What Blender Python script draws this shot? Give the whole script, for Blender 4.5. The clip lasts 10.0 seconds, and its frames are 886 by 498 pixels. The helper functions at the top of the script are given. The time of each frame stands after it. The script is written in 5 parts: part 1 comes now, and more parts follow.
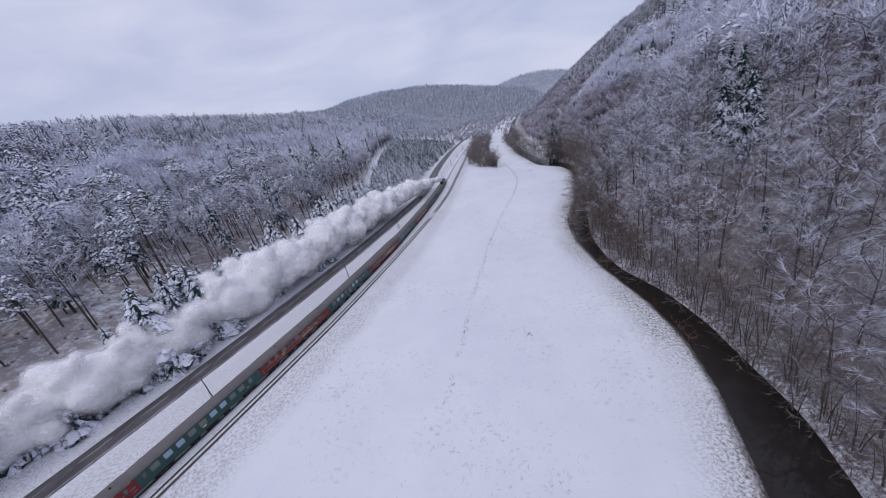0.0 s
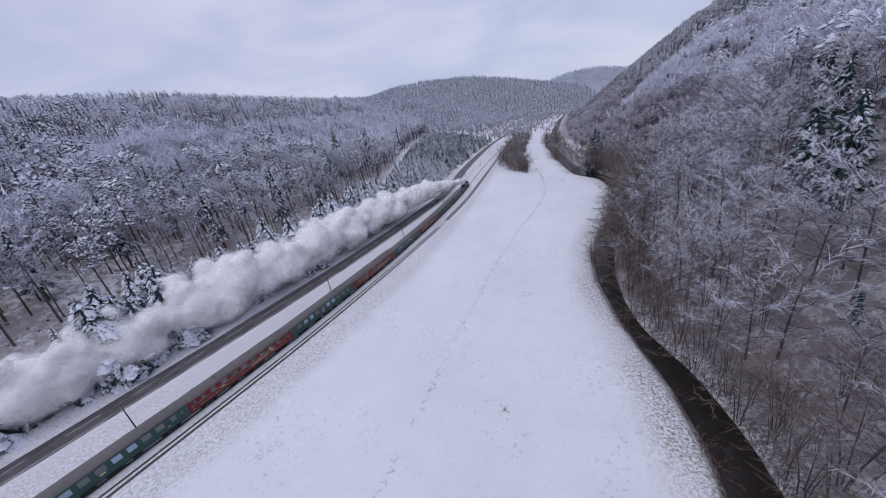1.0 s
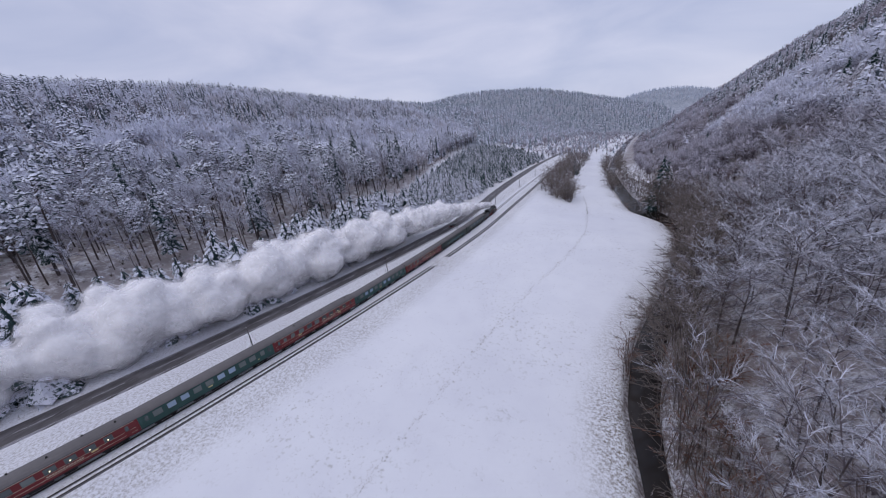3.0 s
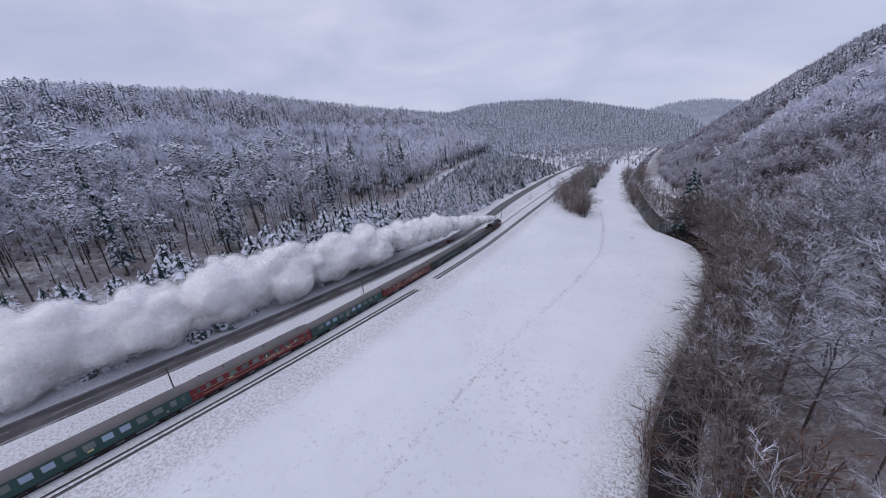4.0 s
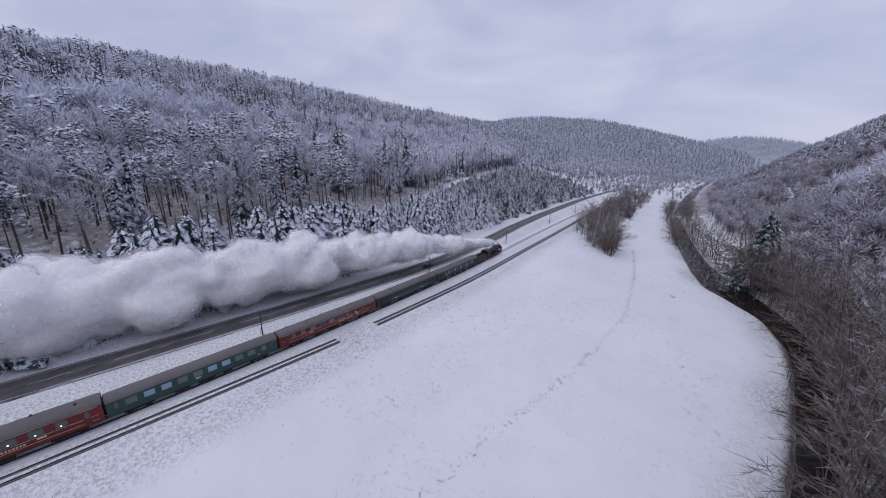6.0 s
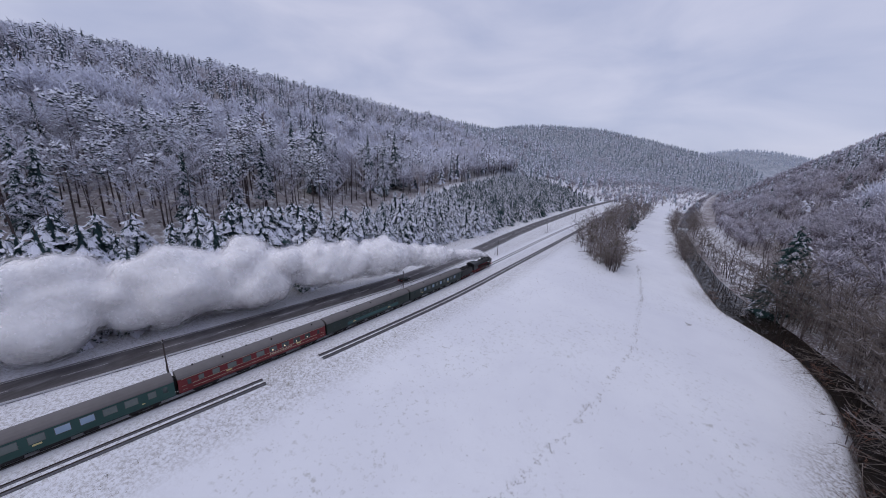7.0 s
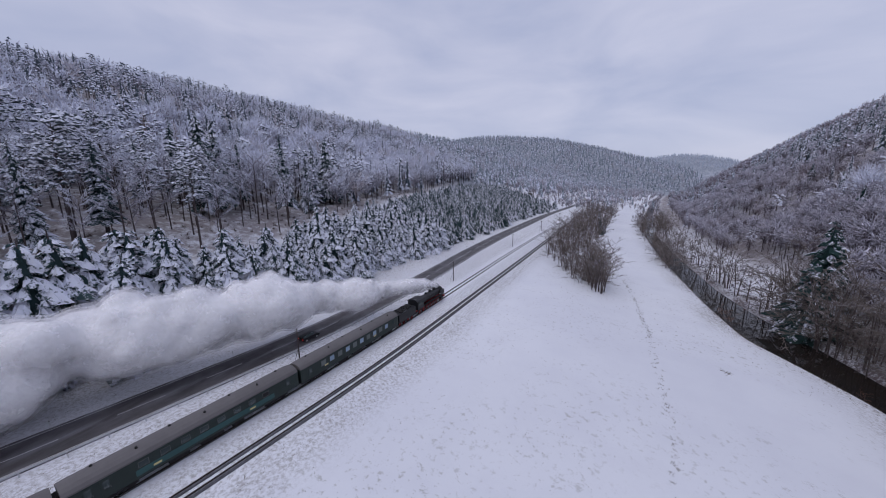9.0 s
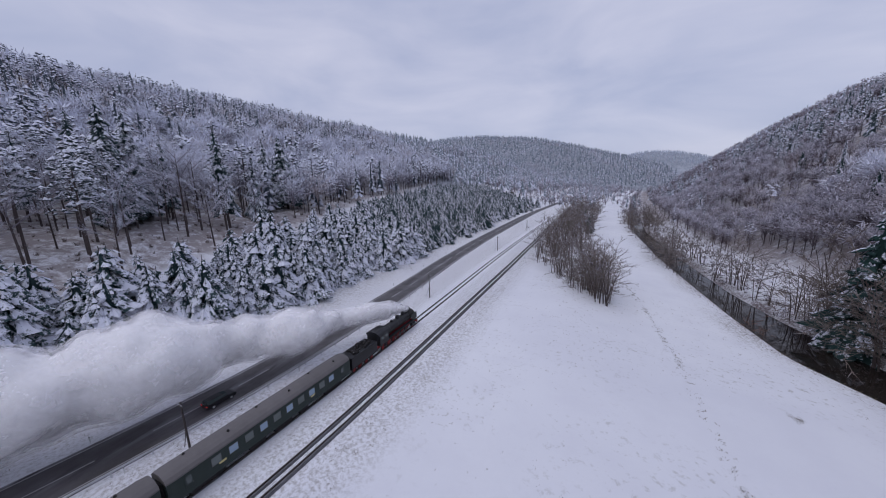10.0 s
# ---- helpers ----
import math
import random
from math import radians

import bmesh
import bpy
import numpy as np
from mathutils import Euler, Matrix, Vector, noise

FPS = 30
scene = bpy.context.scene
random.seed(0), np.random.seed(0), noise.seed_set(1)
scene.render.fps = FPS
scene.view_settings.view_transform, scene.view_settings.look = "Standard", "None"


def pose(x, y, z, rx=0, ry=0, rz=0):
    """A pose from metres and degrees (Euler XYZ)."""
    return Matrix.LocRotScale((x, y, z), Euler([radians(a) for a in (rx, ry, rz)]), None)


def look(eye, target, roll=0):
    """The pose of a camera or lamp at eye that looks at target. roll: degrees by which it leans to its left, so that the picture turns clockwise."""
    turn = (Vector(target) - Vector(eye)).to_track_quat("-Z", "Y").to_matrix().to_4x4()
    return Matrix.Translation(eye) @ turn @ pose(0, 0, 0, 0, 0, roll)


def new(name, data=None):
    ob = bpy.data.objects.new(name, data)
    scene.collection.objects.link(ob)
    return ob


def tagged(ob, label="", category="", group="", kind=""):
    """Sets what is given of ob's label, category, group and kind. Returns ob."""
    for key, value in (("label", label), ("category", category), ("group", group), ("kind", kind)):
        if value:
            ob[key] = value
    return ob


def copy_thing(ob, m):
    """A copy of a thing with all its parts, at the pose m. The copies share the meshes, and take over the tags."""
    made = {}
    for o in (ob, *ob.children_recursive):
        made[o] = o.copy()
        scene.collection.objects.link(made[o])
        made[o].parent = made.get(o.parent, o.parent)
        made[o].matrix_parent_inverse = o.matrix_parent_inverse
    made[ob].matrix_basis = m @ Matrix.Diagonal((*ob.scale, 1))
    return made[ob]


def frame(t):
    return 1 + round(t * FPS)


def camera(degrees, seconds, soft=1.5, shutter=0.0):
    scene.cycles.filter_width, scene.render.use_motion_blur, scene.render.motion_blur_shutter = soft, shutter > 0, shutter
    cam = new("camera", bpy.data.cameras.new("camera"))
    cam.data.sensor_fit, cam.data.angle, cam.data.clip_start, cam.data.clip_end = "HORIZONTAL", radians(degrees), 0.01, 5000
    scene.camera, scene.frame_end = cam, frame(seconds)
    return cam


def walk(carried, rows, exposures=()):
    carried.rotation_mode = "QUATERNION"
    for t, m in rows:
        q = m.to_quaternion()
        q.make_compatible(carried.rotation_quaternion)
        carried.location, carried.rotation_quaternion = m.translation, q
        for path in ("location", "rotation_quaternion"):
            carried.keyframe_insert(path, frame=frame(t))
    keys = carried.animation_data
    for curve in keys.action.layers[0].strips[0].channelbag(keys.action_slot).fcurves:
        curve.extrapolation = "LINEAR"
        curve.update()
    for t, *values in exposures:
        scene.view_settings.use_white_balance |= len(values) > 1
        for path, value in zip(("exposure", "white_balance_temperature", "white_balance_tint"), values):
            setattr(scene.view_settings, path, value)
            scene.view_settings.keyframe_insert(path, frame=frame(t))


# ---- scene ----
cam = camera(106.9, 10.0, soft=0.95)
PATH = [
    (0, (5.761, 8.791, 50.653), (5.564, 10.645, 49.929), -14.7),
    (0.5, (12.959, 19.141, 51.405), (12.654, 20.981, 50.682), -13.0),
    (1, (19.127, 29.405, 51.774), (18.728, 31.226, 51.049), -11.1),
    (1.5, (24.214, 39.665, 51.894), (23.739, 41.468, 51.17), -9.3),
    (2, (28.174, 50.579, 51.843), (27.636, 52.37, 51.135), -7.8),
    (2.5, (31.105, 62.101, 51.156), (30.504, 63.883, 50.475), -7.0),
    (2.7, (32.114, 66.569, 50.948), (31.486, 68.346, 50.278), -6.8),
    (3.8, (36.575, 90.895, 47.301), (35.815, 92.653, 46.726), -5.8),
    (4, (37.259, 95.235, 46.975), (36.492, 96.99, 46.398), -5.7),
    (4.5, (38.443, 106.538, 45.675), (37.658, 108.291, 45.117), -4.1),
    (5, (39.04, 118.088, 44.872), (38.228, 119.831, 44.323), -2.4),
    (5.2, (39.093, 122.623, 44.719), (38.264, 124.358, 44.168), -1.7),
    (6.3, (38.945, 145.615, 42.026), (38.029, 147.315, 41.507), 1.4),
    (6.5, (38.504, 149.548, 41.684), (37.586, 151.248, 41.167), 1.7),
    (7, (37.274, 158.688, 40.243), (36.371, 160.404, 39.753), 2.1),
    (7.5, (35.991, 167.266, 38.998), (35.12, 169.008, 38.54), 2.0),
    (8, (34.034, 176.455, 37.944), (33.21, 178.226, 37.513), 1.4),
    (8.5, (31.59, 185.861, 36.776), (30.818, 187.659, 36.363), 0.6),
    (9, (28.926, 196.185, 35.854), (28.202, 198.004, 35.446), -0.3),
    (9.5, (26.273, 206.503, 34.859), (25.596, 208.339, 34.446), -1.1),
    (10, (24.125, 216.999, 33.801), (23.497, 218.856, 33.403), -1.9),
]
walk(cam, [(t, look(eye, target, roll)) for t, eye, target, roll in PATH], exposures=((0, 0.06), (5, 0.0), (10, -0.09)))

# ---- sky and light ----
world = bpy.data.worlds.new("winter_sky")
scene.world = world
world.use_nodes = True
wt = world.node_tree
wt.nodes.clear()
w_out = wt.nodes.new("ShaderNodeOutputWorld")
w_bg = wt.nodes.new("ShaderNodeBackground")
w_sky = wt.nodes.new("ShaderNodeTexSky")
w_sky.sky_type, w_sky.sun_disc = "NISHITA", False
w_sky.sun_elevation, w_sky.sun_rotation = radians(24), radians(200)
w_co = wt.nodes.new("ShaderNodeTexCoord")
w_map = wt.nodes.new("ShaderNodeMapping")
w_map.inputs["Scale"].default_value = (1.6, 1.6, 5.0)
w_map.inputs["Location"].default_value = (0.35, 0.2, 0.0)
w_noise = wt.nodes.new("ShaderNodeTexNoise")
w_noise.inputs["Scale"].default_value, w_noise.inputs["Detail"].default_value = 1.5, 5.0
w_noise.inputs["Roughness"].default_value, w_noise.inputs["Distortion"].default_value = 0.5, 0.35
w_ramp = wt.nodes.new("ShaderNodeValToRGB")
w_ramp.color_ramp.elements[0].position, w_ramp.color_ramp.elements[0].color = 0.34, (0.405, 0.445, 0.625, 1)
w_ramp.color_ramp.elements[1].position, w_ramp.color_ramp.elements[1].color = 0.68, (0.575, 0.590, 0.745, 1)
w_mix = wt.nodes.new("ShaderNodeMixRGB")
w_scale = wt.nodes.new("ShaderNodeMixRGB")
w_scale.blend_type, w_scale.inputs[0].default_value, w_scale.inputs[2].default_value = "MULTIPLY", 1.0, (0.08, 0.08, 0.08, 1)
w_mix.inputs[0].default_value = 0.93
wt.links.new(w_co.outputs["Generated"], w_map.inputs["Vector"])
wt.links.new(w_map.outputs["Vector"], w_noise.inputs["Vector"])
wt.links.new(w_noise.outputs["Fac"], w_ramp.inputs["Fac"])
wt.links.new(w_sky.outputs["Color"], w_scale.inputs[1])
wt.links.new(w_scale.outputs["Color"], w_mix.inputs[1])
wt.links.new(w_ramp.outputs["Color"], w_mix.inputs[2])
wt.links.new(w_mix.outputs["Color"], w_bg.inputs["Color"])
w_bg.inputs["Strength"].default_value = 1.12
wt.links.new(w_bg.outputs["Background"], w_out.inputs["Surface"])

sun_data = bpy.data.lights.new("sun", "SUN")
sun_data.energy, sun_data.angle, sun_data.color = 0.6, radians(40), (1.0, 0.95, 0.93)
sun = new("sun", sun_data)
sun.matrix_world = look((0, 0, 300), (60, 140, 60))


# ---- materials ----
class Mat:
    """A small builder of node materials."""

    def __init__(self, name, rough=0.8, metal=0.0, spec=0.3):
        self.m = bpy.data.materials.new(name)
        self.m.use_nodes = True
        self.t = self.m.node_tree
        self.b = self.t.nodes["Principled BSDF"]
        self.b.inputs["Roughness"].default_value = rough
        self.b.inputs["Metallic"].default_value = metal
        self.b.inputs["Specular IOR Level"].default_value = spec
        self.co = self.t.nodes.new("ShaderNodeTexCoord").outputs["Object"]

    def node(self, kind):
        return self.t.nodes.new(kind)

    def link(self, a, b):
        self.t.links.new(a, b)

    def noise(self, scale, detail=4.0, rough=0.55, stretch=None, co=None):
        n = self.node("ShaderNodeTexNoise")
        n.inputs["Scale"].default_value, n.inputs["Detail"].default_value, n.inputs["Roughness"].default_value = scale, detail, rough
        src = co or self.co
        if stretch:
            mp = self.node("ShaderNodeMapping")
            mp.inputs["Scale"].default_value = stretch
            self.link(src, mp.inputs["Vector"])
            src = mp.outputs["Vector"]
        self.link(src, n.inputs["Vector"])
        return n.outputs["Fac"]

    def step(self, fac, lo, hi, a=0.0, b=1.0):
        r = self.node("ShaderNodeMapRange")
        r.inputs["From Min"].default_value, r.inputs["From Max"].default_value = lo, hi
        r.inputs["To Min"].default_value, r.inputs["To Max"].default_value = a, b
        self.link(fac, r.inputs["Value"])
        return r.outputs["Result"]

    def mix(self, fac, a, b, blend="MIX"):
        n = self.node("ShaderNodeMixRGB")
        n.blend_type = blend
        for sock, v in zip(n.inputs, (fac, a, b)):
            if isinstance(v, (int, float)):
                sock.default_value = v
            elif isinstance(v, tuple):
                sock.default_value = (*v, 1)
            else:
                self.link(v, sock)
        return n.outputs["Color"]

    def math(self, op, a, b):
        n = self.node("ShaderNodeMath")
        n.operation = op
        for sock, v in zip(n.inputs, (a, b)):
            if isinstance(v, (int, float)):
                sock.default_value = v
            else:
                self.link(v, sock)
        return n.outputs["Value"]

    def attr(self, name):
        n = self.node("ShaderNodeAttribute")
        n.attribute_name = name
        return n.outputs["Fac"]

    def random(self):
        return self.node("ShaderNodeObjectInfo").outputs["Random"]

    def island(self):
        return self.node("ShaderNodeNewGeometry").outputs["Random Per Island"]

    def up(self):
        s = self.node("ShaderNodeSeparateXYZ")
        self.link(self.node("ShaderNodeNewGeometry").outputs["Normal"], s.inputs[0])
        return s.outputs["Z"]

    def colour(self, c):
        if isinstance(c, tuple):
            self.b.inputs["Base Color"].default_value = (*c, 1)
        else:
            self.link(c, self.b.inputs["Base Color"])
        return self

    def bump(self, fac, strength=0.4, dist=0.05):
        n = self.node("ShaderNodeBump")
        n.inputs["Strength"].default_value, n.inputs["Distance"].default_value = strength, dist
        self.link(fac, n.inputs["Height"])
        self.link(n.outputs["Normal"], self.b.inputs["Normal"])
        return self


SNOW = (0.84, 0.85, 0.885)


def ground_material():
    m = Mat("snowy_ground", 0.75)
    fine, mid, big = m.noise(1.1, 6.0, 0.7), m.noise(0.16, 5.0, 0.6), m.noise(0.02, 3.0)
    snow = m.mix(m.step(big, 0.35, 0.7), SNOW, (0.76, 0.77, 0.82))
    snow = m.mix(m.step(mid, 0.45, 0.8, 0.0, 0.35), snow, (0.71, 0.71, 0.77))
    # sparse stubble of the meadow
    spot = m.noise(0.9, 3.0, 0.75)
    veil = m.step(m.noise(0.035, 3.0, 0.6), 0.42, 0.68)
    stub = m.math("MULTIPLY", m.step(spot, 0.57, 0.68), m.math("MULTIPLY", veil, 0.55))
    grass = m.mix(fine, (0.17, 0.145, 0.10), (0.26, 0.25, 0.17))
    col = m.mix(stub, snow, grass)
    # rough verges: dry grass through thin snow
    verge = m.math("MULTIPLY", m.attr("verge"), m.step(m.noise(1.9, 5.0, 0.8), 0.45, 0.62))
    col = m.mix(verge, col, m.mix(fine, (0.12, 0.10, 0.085), (0.27, 0.23, 0.18)))
    # forest floor: leaf litter with snow
    patch = m.step(m.math("ADD", m.noise(0.35, 6.0, 0.75), m.math("MULTIPLY", m.noise(0.05, 3.0), 0.35)), 0.52, 0.70)
    litter = m.mix(m.noise(2.3, 4.0), (0.095, 0.070, 0.066), (0.24, 0.165, 0.14))
    col = m.mix(m.math("MULTIPLY", patch, m.attr("litter")), col, litter)
    # bare earth and leaves on the steep bank
    col = m.mix(m.math("MULTIPLY", m.attr("bare"), m.step(m.math("ADD", m.noise(1.5, 6.0, 0.75), m.math("MULTIPLY", m.noise(0.13, 4.0, 0.6), 0.5)), 0.60, 0.82)), col, m.mix(m.noise(2.7, 4.0), (0.075, 0.060, 0.060), (0.21, 0.165, 0.165)))
    # closed woods far off: canopy of frosted crowns
    crowns = m.step(m.math("ADD", m.noise(0.09, 5.0, 0.75), m.math("MULTIPLY", m.noise(0.011, 3.0), 0.3)), 0.52, 0.80)
    col = m.mix(m.attr("wood"), col, m.mix(crowns, (0.19, 0.22, 0.255), (0.48, 0.50, 0.56)))
    m.colour(col)
    m.bump(fine, 0.5, 0.12)
    return m.m


def rimed(name, dark, pale, snow, lo, hi, scale, spread=0.7, up=0.12, hue=None):
    """Needles or twigs under hoar frost and snow, broken up by noise. The vertex share carries both the frost and
    painted crown shade, dark inside and below.
    """
    m = Mat(name, 0.9, 0.0, 0.1)
    tint = m.attr("tint")
    fac = m.math("ADD", m.attr("rime_shade"), m.step(m.noise(scale, 3.0, 0.7), 0.25, 0.75, -0.5 * spread, 0.5 * spread))
    fac = m.math("ADD", fac, m.math("MULTIPLY", m.up(), up))
    fac = m.math("ADD", fac, m.math("ADD", m.step(tint, 0.0, 1.0, -0.16, 0.16), m.step(m.random(), 0.0, 1.0, -0.07, 0.07)))
    base = m.mix(m.noise(scale * 2.3, 3.0), dark, pale)
    if hue:
        base = m.mix(m.step(tint, 0.84, 0.96, 0.0, 0.8), base, hue)
        snow = m.mix(m.step(tint, 0.84, 0.96, 0.0, 0.45), snow, hue)
    m.colour(m.mix(m.step(fac, lo, hi), base, snow))
    return m.m


M_GROUND = ground_material()
FROST = (0.75, 0.77, 0.87)
M_NEEDLE = rimed("snowy_spruce_needles", (0.028, 0.052, 0.054), (0.066, 0.103, 0.10), (0.76, 0.78, 0.87), 0.57, 0.84, 3.2, 1.0)
M_PINE = rimed("snowy_pine_needles", (0.050, 0.068, 0.074), (0.11, 0.135, 0.145), (0.75, 0.77, 0.86), 0.44, 0.74, 2.6, 0.9)
M_LARCH = rimed("frosted_tan_larch_twigs", (0.24, 0.16, 0.115), (0.38, 0.28, 0.21), (0.66, 0.58, 0.56), 0.45, 1.05, 0.8)
M_TWIG_FROST = rimed("frosted_twigs", (0.15, 0.13, 0.15), (0.30, 0.275, 0.315), FROST, 0.0, 0.62, 0.5, 0.4)
M_TWIG_GREY = rimed("grey_brown_twigs", (0.082, 0.067, 0.075), (0.185, 0.16, 0.178), FROST, 0.32, 0.88, 0.45, 0.5, 0.3)
M_TWIG_RIME = rimed("rimed_grey_twigs", (0.070, 0.058, 0.068), (0.17, 0.15, 0.17), FROST, 0.24, 0.72, 0.4, 0.5, 0.3)
M_TWIG_BROWN = rimed("brown_bare_twigs", (0.095, 0.071, 0.066), (0.205, 0.16, 0.148), (0.58, 0.55, 0.61), 0.60, 1.15, 0.6, 0.5, 0.3)
M_TWIG_RED = rimed("reddish_brown_twigs", (0.12, 0.062, 0.045), (0.24, 0.135, 0.10), (0.42, 0.36, 0.36), 0.9, 1.4, 0.6, 0.4)
M_LADEN = rimed("snow_laden_boughs", (0.060, 0.080, 0.094), (0.13, 0.16, 0.185), (0.75, 0.77, 0.87), 0.36, 0.72, 1.6, 0.8)
M_FIR = rimed("snow_laden_firs", (0.036, 0.058, 0.064), (0.088, 0.118, 0.128), (0.74, 0.77, 0.87), 0.52, 0.80, 1.6, 0.8)
M_YOUNG = rimed("young_fir_needles", (0.024, 0.050, 0.052), (0.060, 0.096, 0.098), (0.77, 0.79, 0.88), 0.42, 0.66, 3.6, 1.2)
M_PLANTATION = rimed("plantation_fir_needles", (0.022, 0.046, 0.048), (0.056, 0.090, 0.092), (0.76, 0.78, 0.87), 0.56, 0.84, 1.5, 0.9)
M_TWIG_OLIVE = rimed("olive_brown_bare_twigs", (0.125, 0.102, 0.092), (0.25, 0.215, 0.195), (0.60, 0.58, 0.63), 0.60, 1.20, 0.6, 0.5, 0.3)
M_SPRUCE = rimed("dark_spruce_needles", (0.013, 0.034, 0.033), (0.036, 0.068, 0.064), (0.74, 0.76, 0.85), 0.74, 0.96, 2.2, 0.9)
# Needle colours two to three times paler than those of M_LADEN.
M_WOOD_CONIFER = rimed("far_pale_conifers_in_frost", (0.16, 0.20, 0.225), (0.26, 0.305, 0.34), (0.70, 0.73, 0.83), -0.05, 0.60, 0.12)
M_WOOD_BARE = rimed("far_bare_woods_in_frost", (0.13, 0.115, 0.14), (0.29, 0.27, 0.315), FROST, 0.0, 0.56, 0.25, 0.3, 0.12, (0.38, 0.305, 0.28))
M_WOOD_BROWN = rimed("far_bare_brown_woods", (0.080, 0.062, 0.067), (0.18, 0.15, 0.168), (0.64, 0.63, 0.72), 0.12, 0.86, 0.25, 0.35, 0.12, (0.19, 0.135, 0.12))
# Distance haze is painted in: pale bluish colours with little contrast.
M_HAZY_HILL = rimed("distant_frosted_woods_haze_tint", (0.40, 0.45, 0.54), (0.48, 0.53, 0.61), (0.58, 0.62, 0.70), 0.2, 0.8, 0.05)


def bark_material():
    m = Mat("dark_wet_bark", 0.9, 0.0, 0.2)
    n = m.noise(3.0, 5.0, 0.7, (1, 1, 0.25))
    col = m.mix(n, (0.045, 0.035, 0.033), (0.14, 0.115, 0.11))
    col = m.mix(m.step(m.noise(0.8, 4.0, 0.7), 0.58, 0.7, 0.0, 0.6), col, (0.42, 0.42, 0.46))
    return m.colour(col).bump(n, 0.6, 0.05).m


M_BARK = bark_material()


def plain(name, a, b, scale=3.0, rough=0.5, metal=0.0, spec=0.4, bump=0.0):
    """A painted or mineral surface with two scales of wear."""
    m = Mat(name, rough, metal, spec)
    col = m.mix(m.noise(scale, 5.0, 0.65), a, b)
    col = m.mix(m.step(m.noise(scale * 0.13, 3.0), 0.4, 0.75, 0.0, 0.35), col, tuple(v * 0.6 for v in a))
    m.colour(col)
    if bump:
        m.bump(m.noise(scale * 4, 4.0), bump, 0.03)
    return m.m


def asphalt_material():
    m = Mat("wet_asphalt", 0.62, 0.0, 0.3)
    col = m.mix(m.noise(6.0, 5.0, 0.7), (0.050, 0.046, 0.048), (0.105, 0.098, 0.10))
    col = m.mix(m.step(m.noise(0.14, 4.0, 0.6), 0.45, 0.7, 0.0, 0.6), col, (0.16, 0.15, 0.155))
    lane = m.math("MULTIPLY", m.attr("slush"), m.step(m.noise(0.8, 4.0, 0.7, (1.0, 0.12, 1.0)), 0.40, 0.62))
    col = m.mix(lane, col, (0.48, 0.48, 0.53))
    m.colour(col)
    m.link(m.step(m.noise(0.5, 4.0), 0.3, 0.7, 0.45, 0.8), m.b.inputs["Roughness"])
    return m.m


def water_material():
    m = Mat("dark_peaty_water", 0.04, 0.0, 0.25)
    m.colour(m.mix(m.noise(0.12, 4.0, 0.6, (1.0, 0.35, 1.0)), (0.010, 0.011, 0.013), (0.040, 0.030, 0.024)))
    m.bump(m.noise(1.6, 4.0, 0.6), 0.06, 0.03)
    return m.m


M_ASPHALT, M_WATER = asphalt_material(), water_material()
M_LINE = plain("worn_road_paint", (0.62, 0.62, 0.62), (0.42, 0.42, 0.43), 5.0, 0.6)
M_BALLAST = plain("dark_ballast_in_snow", (0.055, 0.049, 0.050), (0.25, 0.25, 0.275), 3.2, 0.9, bump=0.8)
M_RAIL = plain("rusty_rail_steel", (0.055, 0.043, 0.040), (0.10, 0.075, 0.065), 2.0, 0.5, 0.6)


# ---- the lie of the land ----
Y0, Y1 = -500, 5000
GRID = np.arange(Y0, Y1 + 1.0)


def smooth_curve(points, reach):
    """A smooth line x(y) through a few control points."""
    ys, xs = zip(*points)
    v = np.interp(GRID, ys, xs)
    k = np.hanning(2 * reach + 1)
    return np.convolve(np.pad(v, reach, mode="reflect", reflect_type="odd"), k / k.sum(), mode="valid")


TRACK = smooth_curve([(-500, -330), (-100, -133), (0, -87), (50, -65.5), (100, -46.8), (150, -31.8), (200, -20.8), (250, -12.0), (300, -6.0), (350, -0.5), (400, 6.0), (450, 13.0), (550, 28), (700, 55), (1000, 120), (1450, 225), (5000, 1050)], 30)
SIDING = smooth_curve([(-500, 4.6), (150, 4.7), (200, 6.6), (240, 7.6), (300, 8.0), (350, 9.0), (420, 8.5), (520, 5.0), (5000, 4.6)], 25)
ROAD = smooth_curve([(-500, -27), (50, -26.5), (100, -25), (150, -22.5), (200, -18.8), (250, -14.8), (300, -15.2), (350, -19), (400, -21.5), (450, -23), (580, -27), (5000, -27)], 30)
BANK_W = smooth_curve([(-500, -60), (-100, -5), (0, 22), (39, 38.5), (57, 45), (72, 48.5), (88, 49), (112, 46.8), (136, 47.2), (155, 51), (171, 57), (193, 66.5), (212, 74), (245, 84.5), (262, 88), (278, 88), (292, 82.5), (305, 77), (331, 76), (373, 76.7), (417, 78), (500, 84), (700, 118), (1000, 180), (5000, 1150)], 7)
BANK_E = smooth_curve([(-500, -48), (-100, 7), (0, 34), (39, 50), (50, 54), (62, 55.5), (76, 57.5), (91, 57), (108, 53), (120, 53), (136, 55), (159, 61.5), (175, 66.5), (196, 73.5), (215, 81.5), (250, 92.5), (270, 96.5), (290, 95), (309, 92), (330, 87.5), (356, 85.5), (417, 87), (500, 92), (700, 126), (1000, 188), (5000, 1160)], 7)
BANK_E = BANK_E - 2.0 * np.exp(-((GRID - 120) / 75.0) ** 4)
SLOPE = np.gradient(TRACK)


def along(table, y):
    return np.interp(y, GRID, table)


